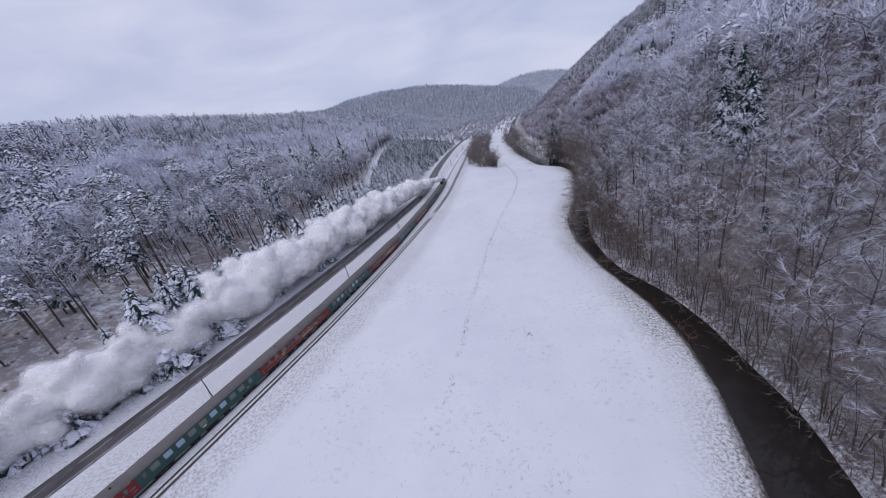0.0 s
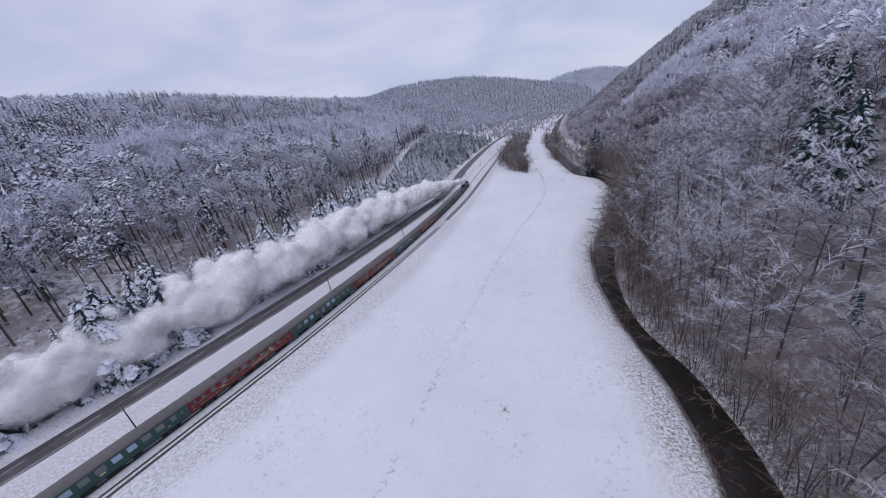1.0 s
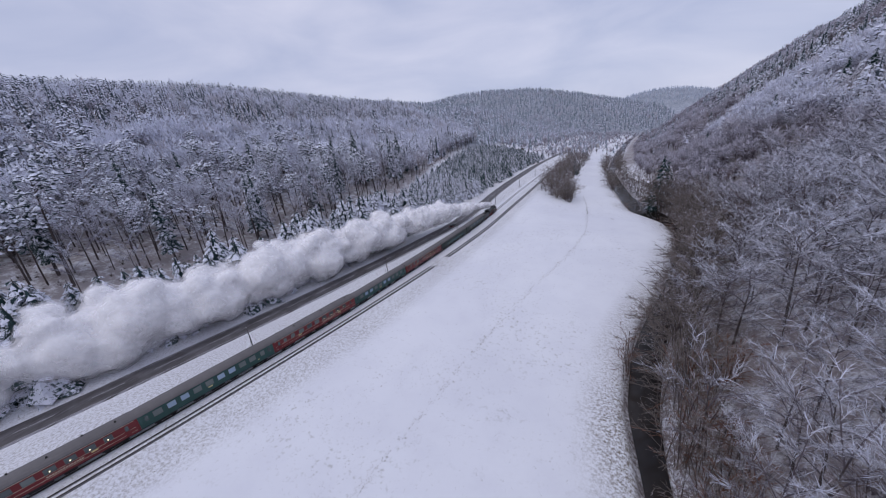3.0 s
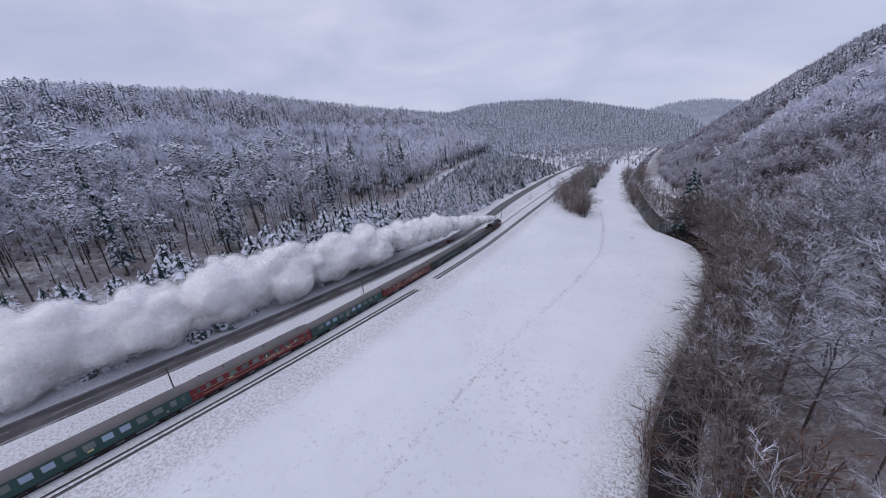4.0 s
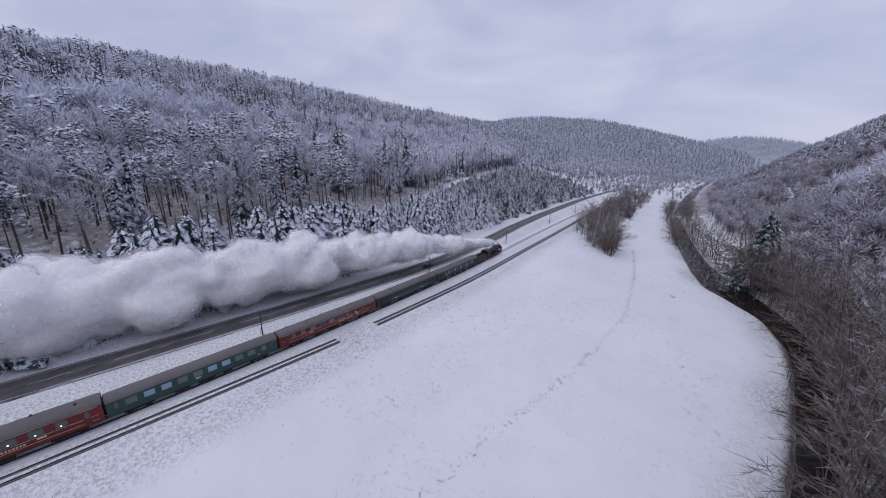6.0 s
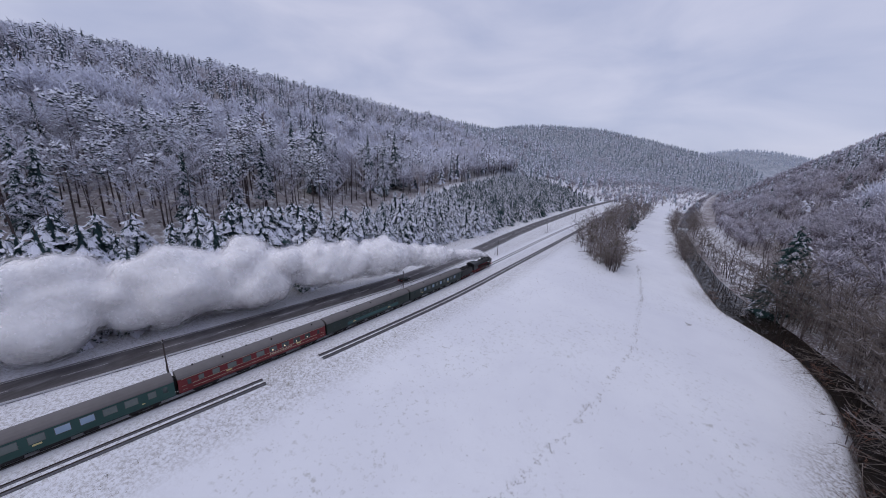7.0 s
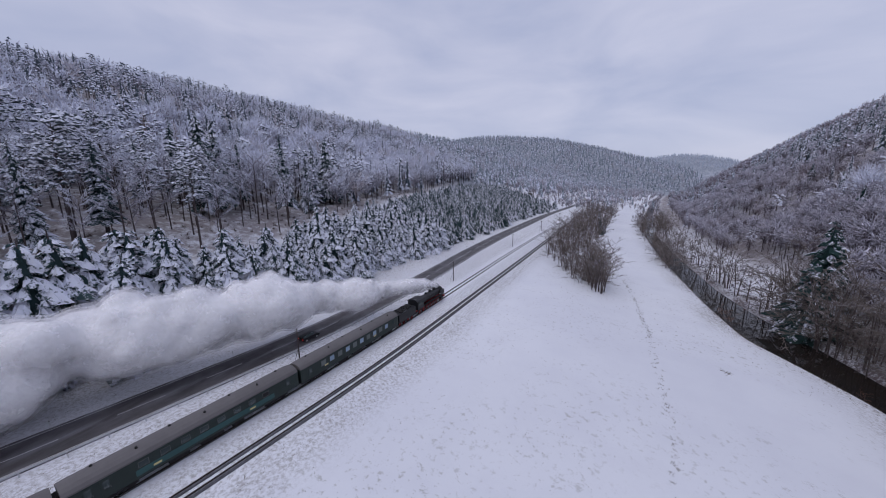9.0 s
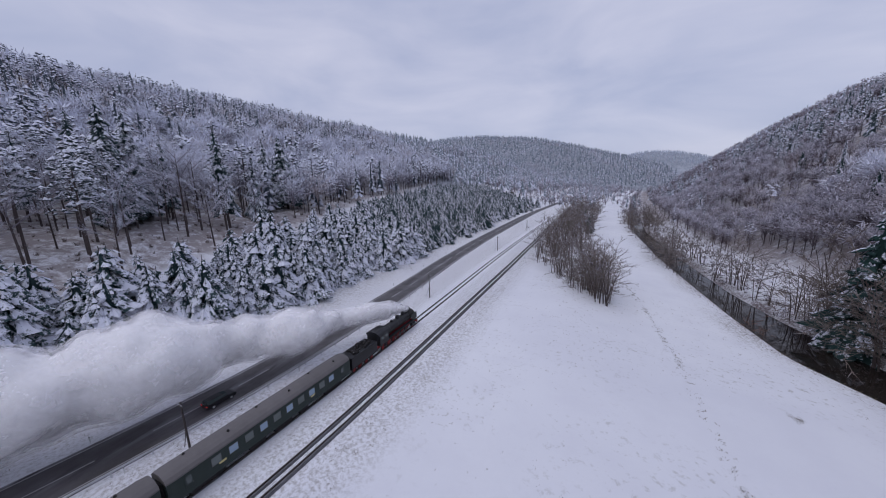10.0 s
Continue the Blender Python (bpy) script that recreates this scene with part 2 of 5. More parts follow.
def wave(x, y, size, seed):
    """A cheap rolling unevenness between -1 and 1."""
    a, b = x / size + seed * 1.7, y / size - seed * 0.9
    return (np.sin(a * 1.3 + np.sin(b * 1.1 + seed)) + np.sin(b * 1.7 + np.sin(a * 0.9 + 2 * seed)) + 0.5 * np.sin(2.9 * a + 1.9 * b)) / 2.5


def ramp(v, a, b):
    t = np.clip((v - a) / (b - a), 0, 1)
    return t * t * (3 - 2 * t)


LEFT_D = [0, 28, 34, 44, 56, 64, 80, 96, 125, 160, 250, 320, 400, 520, 900, 1500]
LEFT_Z = [0, 0, 0.8, 3.5, 8.5, 12, 18, 22.5, 27, 40, 88, 111, 126, 132, 80, 40]
RIGHT_D = [0, 10, 35, 80, 220, 330, 700, 1500]
RIGHT_Z = [0, 6, 27, 60, 150, 168, 150, 90]


def land(x, y):
    """Height of the ground at x, y (arrays)."""
    x, y = np.asarray(x, float), np.asarray(y, float)
    xt, xw, xe = along(TRACK, y), along(BANK_W, y), along(BANK_E, y)
    c = 1 / np.sqrt(1 + along(SLOPE, y) ** 2)
    d = (x - xt) * c
    far = 1 - 0.5 * ramp(y, 1000, 1500)
    left = np.interp(-d, LEFT_D, LEFT_Z) * far
    x0 = xt + along(SIDING, y) + 3.0
    u = np.clip((x - x0) / np.maximum(xw - x0, 5), 0, 1)
    bend = np.interp(y, [0, 150, 215, 330, 390, 600], [0.62, 0.65, 1.25, 1.3, 0.85, 0.8])
    field = -7.2 * u ** bend - 0.35 * ramp(d, 3, 9)
    field = field + (1 - u) * u * 4 * (1.4 * np.exp(-((x - 27) / 17) ** 2 - ((y - 302) / 32) ** 2) - 2.6 * np.exp(-((x - 31) / 20) ** 2 - ((y - 358) / 26) ** 2))
    bench = np.interp(y, [0, 220, 300, 340, 385, 415, 440, 600, 900], [2, 3, 7, 13, 22, 30, 32, 34, 45])
    w = (x - xe) * c
    right = -7.4 + np.interp(w - 2 - bench, RIGHT_D, RIGHT_Z) * (0.1 + 0.9 * (1 - ramp(y, 1150, 1700)))
    bed = -9.6
    z = np.where(d < 0, left, field)
    z = np.where(x > xw - 2.2, field + (bed - field) * ramp(x - xw, -2.2, 0.9), z)
    z = np.where(x > (xw + xe) / 2, bed + (right - bed) * ramp(w, -0.9, 2.4), z)
    # hills that close the valley
    z = z + (-4 + 0.02 * (y - 1200) - z) * ramp(y, 1200, 1550)
    g = np.exp(-0.5 * (((x + 330) / np.where(x > -330, 600, 700)) ** 2 + ((y - 1750) / 290) ** 2))
    z = z + 215 * np.clip(g - 0.25, 0, 1) / 0.75
    g = np.exp(-0.5 * (((x - 900) / 430) ** 2 + ((y - 3900) / 330) ** 2))
    z = z + 200 * g
    # unevenness grows away from the line
    rough = ramp(-d, 34, 120) + ramp(w, 4, 40)
    z = z + rough * (0.9 * wave(x, y, 9, 1) + 2.2 * wave(x, y, 38, 2)) + ramp(np.abs(d), 150, 400) * 7 * wave(x, y, 130, 3)
    return z + ramp(d, 12, 30) * (1 - ramp(x - xw, -8, -2)) * (0.22 * wave(x, y, 14, 4) + 0.10 * wave(x, y, 4.5, 5))


def at(x, y):
    return float(land(x, y))


def forest_edge(y):
    """Distance from the line to the forest road that runs above the plantation."""
    return np.interp(y, [0, 120, 200, 270, 330, 420, 500, 600], [64, 61, 58, 62, 75, 98, 118, 124])


def mesh_object(name, verts, faces, mats, index=None, smooth=False, attrs=None, parent=None):
    """One mesh object from arrays of vertices and faces (all triangles or all quads)."""
    verts, faces = np.asarray(verts, np.float32), np.asarray(faces, np.int32)
    me = bpy.data.meshes.new(name)
    n, k = faces.shape
    me.vertices.add(len(verts))
    me.vertices.foreach_set("co", verts.ravel())
    me.loops.add(n * k)
    me.loops.foreach_set("vertex_index", faces.ravel())
    me.polygons.add(n)
    me.polygons.foreach_set("loop_start", np.arange(0, n * k, k, dtype=np.int32))
    if index is not None:
        me.polygons.foreach_set("material_index", np.asarray(index, np.int32))
    me.polygons.foreach_set("use_smooth", np.full(n, smooth))
    for m in mats:
        me.materials.append(m)
    for key, v in (attrs or {}).items():
        me.attributes.new(key, "FLOAT", "POINT").data.foreach_set("value", np.asarray(v, np.float32))
    me.update(calc_edges=True)
    ob = new(name, me)
    ob.parent = parent
    return ob


def part(name, bm, material, parent, label=""):
    """Links a bmesh as one mesh object under a thing or a part."""
    me = bpy.data.meshes.new(name)
    bm.to_mesh(me)
    bm.free()
    me.materials.append(material)
    ob = new(name, me)
    ob.parent = parent
    return tagged(ob, label)


def sheet(rows, cols):
    """Quad indices of a grid of rows x cols vertices."""
    i = np.arange((rows - 1) * cols).reshape(rows - 1, cols)[:, :-1].ravel()
    return np.stack([i, i + 1, i + cols + 1, i + cols], 1)


def build_ground():
    ys = np.concatenate([np.arange(-320, 0, 8.0), np.arange(0, 460, 2.5), np.arange(460, 800, 6.0), np.arange(800, 1600, 16.0), np.arange(1600, 4700, 40.0)])
    dl = np.concatenate([np.arange(-2600, -1000, 120.0), np.arange(-1000, -420, 36.0), np.arange(-420, -120, 12.0), np.arange(-120, -28, 3.5)])
    dr = np.concatenate([np.arange(0, 60, 3.0), np.arange(60, 240, 9.0), np.arange(240, 420, 18.0), np.arange(420, 2700, 110.0)])
    xs, verge, litter, bare = [], [], [], []
    for y in ys:
        xt, xw, xe = along(TRACK, y), along(BANK_W, y), along(BANK_E, y)
        c = 1 / math.sqrt(1 + along(SLOPE, y) ** 2)
        x0 = xt + along(SIDING, y) + 3.0
        near = np.linspace(-27, 0, 12) / c + xt
        fld = np.concatenate([np.linspace(xt + 1, x0, 6), np.linspace(x0, xw - 2.6, 34)[1:]])
        bank = np.array([xw - 2.2, xw - 1.5, xw - 0.7, xw + 0.1, xw + 0.9, xe - 0.9, xe - 0.1, xe + 0.8, xe + 1.6])
        xs.append(np.concatenate([xt + dl / c, near, fld, bank, xe + 2.4 + dr / c]))
    x = np.array(xs)
    y = np.repeat(ys[:, None], x.shape[1], 1)
    z = land(x, y)
    xt, xw, xe = along(TRACK, y), along(BANK_W, y), along(BANK_E, y)
    d = x - xt
    ro = along(ROAD, y)
    verge = 0.75 * ramp(-d, 2, 4) * (1 - ramp(-d, 44, 60)) * (0.45 + 0.4 * ramp(d - ro, 3, 7) + 0.5 * ramp(ro - d, 6, 18))
    verge += 0.55 * ramp(d, 1.5, 3) * (1 - ramp(d, 13, 19)) + 1.25 * ramp(x - xw, -12, -3) * (1 - ramp(x - xw, -0.5, 0.5)) * np.clip(0.6 + 0.7 * wave(x, y, 12, 7), 0.15, 1)
    verge *= 1 - ramp(y, 560, 700)
    glade = ramp(y, 318, 340) * (1 - ramp(y, 520, 570)) * (1 - ramp(x - xe, 24, 34))
    litter = 0.70 * ramp(-d - forest_edge(y), 1.5, 6) + ramp(x - xe, 2, 8) * 0.76 * (1 - 0.9 * glade)
    wood = np.maximum(ramp(y, 1180, 1320), ramp(y, 500, 640) * np.maximum(ramp(-d, 110, 135), ramp(x - xe, 25, 60)))
    bare = ramp(x - xw, -1.6, -0.6) * (1 - ramp(x - xe, 2, 9 - 5 * ramp(y, 285, 300))) + 0.5 * ramp(x - xe, 4, 12) * (1 - ramp(x - xe, 60, 120)) * (1 - 0.9 * glade)
    v = np.stack([x, y, z], -1).reshape(-1, 3)
    ob = mesh_object("ground", v, sheet(*x.shape), [M_GROUND], smooth=True, attrs={"verge": verge.ravel(), "litter": litter.ravel(), "bare": bare.ravel(), "wood": wood.ravel()})
    return tagged(ob, "snow-covered valley floor and wooded hillsides", "ground", kind="structure")


build_ground()


def ribbon(name, mat, ys, offsets, heights, attrs=None, parent=None, base=None):
    """A strip that follows the line of the track: offsets across it and heights above the land or the rail level."""
    ys = np.asarray(ys, float)
    xt, s = along(TRACK, ys), along(SLOPE, ys)
    c = 1 / np.sqrt(1 + s * s)
    off = np.asarray(offsets, float)
    off = off if off.ndim == 2 else np.repeat(off[None], len(ys), 0)
    if base is not None:
        off = off + base[:, None]
    x = xt[:, None] + off * c[:, None]
    y = ys[:, None] - off * (s * c)[:, None]
    z = np.repeat(np.asarray(heights, float)[None], len(ys), 0)
    v = np.stack([x, y, z], -1).reshape(-1, 3)
    at_ = {k: np.repeat(np.asarray(a, float)[None], len(ys), 0).ravel() for k, a in (attrs or {}).items()}
    return mesh_object(name, v, sheet(len(ys), off.shape[1]), [mat], smooth=False, attrs=at_, parent=parent)


# road, with raised carriageway, verge lines and a dashed centre line
Y_ROAD = np.arange(-150, 900, 3.0)
BASE_ROAD = along(ROAD, Y_ROAD)
road = ribbon("road", M_ASPHALT, Y_ROAD, [-4.5, -4.4, -3.4, -2.2, -1.1, -0.2, 0.2, 1.1, 2.2, 3.4, 4.4, 4.5], [-0.3, 0.14, 0.16, 0.17, 0.18, 0.19, 0.19, 0.18, 0.17, 0.16, 0.14, -0.3], {"slush": [1, 0.8, 0.12, 0.05, 0.10, 0.30, 0.30, 0.10, 0.05, 0.12, 0.8, 1]}, base=BASE_ROAD)
tagged(road, "dark wet asphalt road with slush along its edges", "road", kind="structure")
for side in (-3.7, 3.7):
    ribbon("edge_line", M_LINE, Y_ROAD, [side - 0.08, side + 0.08], [0.165, 0.165], parent=road, base=BASE_ROAD)
for k in range(60):
    yy = np.arange(0 + k * 12.0, k * 12.0 + 6.1, 2.0)
    ribbon("centre_dash", M_LINE, yy, [-0.08, 0.08], [0.197, 0.197], parent=road, base=along(ROAD, yy))

# river
Y_RIVER = np.arange(-200, 1100, 3.0)
rw, re = along(BANK_W, Y_RIVER), along(BANK_E, Y_RIVER)
rv = np.stack([np.stack([rw + (re - rw) * f, Y_RIVER, np.full_like(Y_RIVER, -8.75)], -1) for f in (0.0, 0.25, 0.5, 0.75, 1.0)], 1).reshape(-1, 3)
water = mesh_object("water", rv, sheet(len(Y_RIVER), 5), [M_WATER], smooth=True)
tagged(water, "narrow dark river winding along the meadow", "river", kind="structure")


# ---- the two tracks ----
def build_track(name, label, base, y_ranges, bed):
    tr = tagged(new(name), label, "railway track", "railway tracks", "structure")
    for a, b in y_ranges:
        ys = np.arange(a, b + 0.1, 3.0)
        bb = along(base, ys) if base is not None else np.zeros(len(ys))
        for side in (-0.72, 0.72):
            ribbon("ballast_strip", M_BALLAST, ys, [side - bed, side - bed * 0.7, side + bed * 0.7, side + bed], [-0.4, 0.03, 0.03, -0.4], parent=tr, base=bb)
            ribbon("rail", M_RAIL, ys, [side - 0.075, side - 0.04, side - 0.04, side + 0.04, side + 0.04, side + 0.075], [0.0, 0.03, 0.17, 0.17, 0.03, 0.0], parent=tr, base=bb)
    return tr


build_track("main_track", "snow-dusted main railway track with rusty rails", None, [(-150, 620)], 0.42)
build_track("side_track", "second railway track, rails dark in the snow, buried at a crossing", SIDING, [(-150, 194), (203, 620)], 0.40)


# ---- trees: shapes ----
rng = np.random.default_rng(7)


class Shape:
    """Collects triangles of one part, with the share of frost and painted crown shade at each vertex."""

    def __init__(self):
        self.v, self.f, self.r, self.n = [], [], [], 0

    def add(self, verts, tris, rime_shade=0.5):
        verts = np.asarray(verts, float).reshape(-1, 3)
        self.v.append(verts)
        self.f.append(np.asarray(tris, int).reshape(-1, 3) + self.n)
        self.r.append(np.broadcast_to(np.asarray(rime_shade, float).ravel(), (len(verts),)))
        self.n += len(verts)

    def arrays(self):
        return np.concatenate(self.v), np.concatenate(self.f), np.concatenate(self.r)


def tube(shape, p, r, sides, rime_shade=0.0):
    """A tapered limb along the points p with radii r."""
    p, r = np.asarray(p, float), np.asarray(r, float)
    d = np.gradient(p, axis=0)
    d /= np.linalg.norm(d, axis=1)[:, None] + 1e-9
    ref = np.where(np.abs(d[:, 2:3]) > 0.9, [[1.0, 0, 0]], [[0, 0, 1.0]])
    a = np.cross(d, ref)
    a /= np.linalg.norm(a, axis=1)[:, None]
    b = np.cross(d, a)
    w = np.arange(sides) * 2 * math.pi / sides
    ring = p[:, None] + r[:, None, None] * (np.cos(w)[None, :, None] * a[:, None] + np.sin(w)[None, :, None] * b[:, None])
    n, tris = len(p), []
    for i in range(n - 1):
        for k in range(sides):
            j = (k + 1) % sides
            q = (i * sides + k, i * sides + j, (i + 1) * sides + j, (i + 1) * sides + k)
            tris += [(q[0], q[1], q[2]), (q[0], q[2], q[3])]
    shape.add(ring.reshape(-1, 3), tris, rime_shade)


def blades(shape, p, q, width, root=0.3, tip=0.9):
    """Thin twigs from p to q as slim triangles turned at random, with frost growing and painted shade fading towards
    their tips.
    """
    p, q = np.atleast_2d(p), np.atleast_2d(q)
    n = len(p)
    d = q - p
    side = np.cross(d, rng.normal(size=(n, 3)))
    side /= np.linalg.norm(side, axis=1)[:, None] + 1e-9
    w = np.broadcast_to(np.asarray(width, float), (n,))[:, None] * 0.5
    v = np.stack([p - side * w, p + side * w, q], 1)
    root, tip = np.broadcast_to(root, (n,)), np.broadcast_to(tip, (n,))
    shape.add(v, np.arange(3 * n).reshape(n, 3), np.stack([root, root, tip], 1))


def cushion(shape, c, a, s):
    """A rounded clump of needles with snow on top, longer outwards, with a sagging tip."""
    u, w = np.array([math.cos(a), math.sin(a), 0]), np.array([-math.sin(a), math.cos(a), 0])
    k = rng.uniform(0.6, 1.4, 6) * s
    v = [c + u * 1.3 * k[0] - (0, 0, 0.5 * k[1]), c + w * k[1] - (0, 0, 0.3 * k[2]), c - u * 0.9 * k[2], c - w * k[3] - (0, 0, 0.3 * k[0]), c + (0, 0, 0.7 * k[4]), c - (0, 0, 0.6 * k[5])]
    load = rng.uniform(0.0, 0.3)
    shape.add(v, [(0, 1, 4), (1, 2, 4), (2, 3, 4), (3, 0, 4), (1, 0, 5), (2, 1, 5), (3, 2, 5), (0, 3, 5)], [0.45 + load, 0.4 + load, 0.25, 0.4 + load, 0.8 + load, 0.0])


def fan(shape, base, u, reach, wide, droop, load):
    """A drooping evergreen bough: a ridge of snow, dark needles at its sides and root."""
    w = np.array([-u[1], u[0], 0])
    k = rng.uniform(0.8, 1.2, 4)
    ridge = base + u * reach * 0.6 - (0, 0, droop * 0.28)
    tip = base + u * reach * k[0] - (0, 0, droop * k[1])
    left = base + u * reach * 0.72 + w * wide * k[2] - (0, 0, droop * 0.95)
    right = base + u * reach * 0.72 - w * wide * k[3] - (0, 0, droop * 0.95)
    shape.add([base, left, tip, right, ridge], [(0, 1, 4), (1, 2, 4), (2, 3, 4), (3, 0, 4)], [0.15, 0.22 + load * 0.3, 0.45 + load * 0.5, 0.22 + load * 0.3, 0.65 + load * 0.5])


def far_spruce(n, spread=0.16, low=0.12):
    """A snow-laden spruce 1 m high: drooping boughs round a dark heart."""
    trunk, crown = Shape(), Shape()
    tube(trunk, [(0, 0, -0.06), (0, 0, 0.5), (0, 0, 0.97)], [0.013, 0.009, 0.002], 3)
    tube(crown, [(0, 0, low), (0, 0, low + 0.1), (0, 0, 0.93)], [0.02, spread * 0.42, 0.004], 5, 0.0)
    for i in range(n):
        f = low + (0.95 - low) * ((i + rng.uniform(0, 1)) / n) ** 0.9
        a = i * 2.4 + rng.uniform(-0.6, 0.6)
        R = (spread * (1 - f) ** 0.8 + 0.014) * rng.uniform(0.75, 1.25)
        u = np.array([math.cos(a), math.sin(a), 0])
        fan(crown, np.array([0, 0, f + R * 0.2]), u, R, R * rng.uniform(0.28, 0.5), R * rng.uniform(0.5, 1.0), rng.uniform(0, 1))
    return trunk, crown


def far_pine(n):
    """A pine 1 m high: a bare stem and a loose clumped crown."""
    trunk, crown = Shape(), Shape()
    lean = rng.uniform(-0.03, 0.03, 2)
    tube(trunk, [(0, 0, -0.06), (lean[0] * 0.4, lean[1] * 0.4, 0.5), (lean[0], lean[1], 0.95)], [0.013, 0.010, 0.003], 3)
    low = rng.uniform(0.45, 0.62)
    for i in range(n):
        f = low + (0.98 - low) * (i + rng.uniform(0, 1)) / n
        a = rng.uniform(0, 6.3)
        R = 0.15 * math.sqrt(max(0.06, 1 - ((f - low - 0.14) / (1.02 - low - 0.1)) ** 2)) * rng.uniform(0.15, 1.1)
        cushion(crown, np.array([math.cos(a) * R + lean[0] * f, math.sin(a) * R + lean[1] * f, f]), a, rng.uniform(0.026, 0.050))
    return trunk, crown


def spruce_shape(h, whorls, boughs, spread=0.19, low=0.06, droop=0.6):
    """Trunk and snowy crown of a spruce: whorls of drooping boughs, each with side sprays."""
    trunk, crown = Shape(), Shape()
    tube(trunk, [(0, 0, -0.4), (0, 0, h * 0.5), (0, 0, h * 0.97)], [h * 0.012 + 0.05, h * 0.008 + 0.03, 0.02], 6)
    tube(crown, [(0, 0, h * low), (0, 0, h * (low + 0.08)), (0, 0, h * 0.9)], [0.05, h * spread * 0.30, 0.05], 6, 0.0)
    for i in range(whorls):
        f = low + (0.975 - low) * (i + rng.uniform(-0.3, 0.3)) / whorls
        reach = h * spread * max(1 - f, 0.03) ** 0.8 * rng.uniform(0.82, 1.12) + 0.15
        n = max(4, int(boughs * (1 - 0.45 * f)))
        a0 = rng.uniform(0, 6.3)
        for k in range(n):
            a = a0 + 6.283 * k / n + rng.uniform(-0.3, 0.3)
            L = reach * rng.uniform(0.68, 1.2)
            u = np.array([math.cos(a), math.sin(a), 0])
            z = f * h + rng.uniform(-0.02, 0.02) * h
            fall = L * droop * rng.uniform(0.6, 1.25)
            load = rng.uniform(0, 1)
            base = np.array([0, 0, z + 0.12 * L])
            fan(crown, base, u, L, min(L * rng.uniform(0.2, 0.32), 0.9), fall, load)
            for e in (-1, 1):
                t = a + e * rng.uniform(0.35, 0.6)
                fan(crown, base + u * L * 0.35 - (0, 0, fall * 0.2), np.array([math.cos(t), math.sin(t), 0]), L * 0.5, L * 0.13, fall * 0.65, load * rng.uniform(0.4, 1.2))
    return trunk, crown


def pine_shape(h, clumps, bare=0.5):
    """A tall bare stem with an irregular clumped crown near the top."""
    trunk, crown = Shape(), Shape()
    lean = rng.uniform(-0.03, 0.03, 2) * h
    stem = lambda f: np.array([lean[0] * f * f, lean[1] * f * f, f * h])
    tube(trunk, [stem(f) - (0, 0, 0.5 if f == 0 else 0) for f in (0, 0.35, 0.7, 0.96)], [h * 0.010 + 0.05, h * 0.008 + 0.04, h * 0.005 + 0.03, 0.03], 6)
    for _ in range(9):
        f = rng.uniform(0.25, bare)
        a = rng.uniform(0, 6.3)
        blades(trunk, stem(f), stem(f) + (math.cos(a) * rng.uniform(0.8, 2.2), math.sin(a) * rng.uniform(0.8, 2.2), -0.3), 0.10)
    for i in range(clumps):
        f = bare + (1.0 - bare) * (i + rng.uniform(0, 1)) / clumps
        a = rng.uniform(0, 6.3)
        R = h * 0.145 * math.sqrt(max(0.05, 1 - ((f - bare - 0.15) / (1.03 - bare - 0.12)) ** 2)) * rng.uniform(0.25, 1.1)
        c = stem(f) + (math.cos(a) * R, math.sin(a) * R, -0.08 * R)
        blades(trunk, stem(max(bare * 0.95, f - 0.06)), c, 0.12)
        size = h * 0.034 * rng.uniform(0.7, 1.35)
        for _ in range(4):
            p = c + rng.normal(size=3) * size * (0.9, 0.9, 0.3)
            cushion(crown, p, rng.uniform(0, 6.3), size * rng.uniform(0.4, 0.75))
    return trunk, crown


def larch_shape(h):
    """A slender conifer bare of needles: tiers of thin level twigs on a straight stem."""
    trunk, crown = Shape(), Shape()
    tube(trunk, [(0, 0, -0.4), (0, 0, h * 0.5), (0, 0, h * 0.98)], [h * 0.010 + 0.05, h * 0.007 + 0.03, 0.02], 6)
    for i in range(110):
        f = 0.25 + 0.73 * i / 110
        a = i * 2.4 + rng.uniform(-0.4, 0.4)
        L = h * 0.17 * (1 - f) ** 0.75 * rng.uniform(0.7, 1.2) + 0.3
        u = np.array([math.cos(a), math.sin(a), 0])
        b = np.array([0, 0, f * h])
        e = b + u * L - (0, 0, L * 0.15)
        blades(crown, b, e, 0.12, 0.1, 0.5)
        g = rng.uniform(0.2, 1.0, (9, 1))
        p = b + (e - b) * g
        blades(crown, p, p + u * 0.25 * L + rng.normal(size=(9, 3)) * (0.22 * L, 0.22 * L, 0.10 * L) - (0, 0, 0.10 * L), 0.10, 0.2, 0.8)
    return trunk, crown


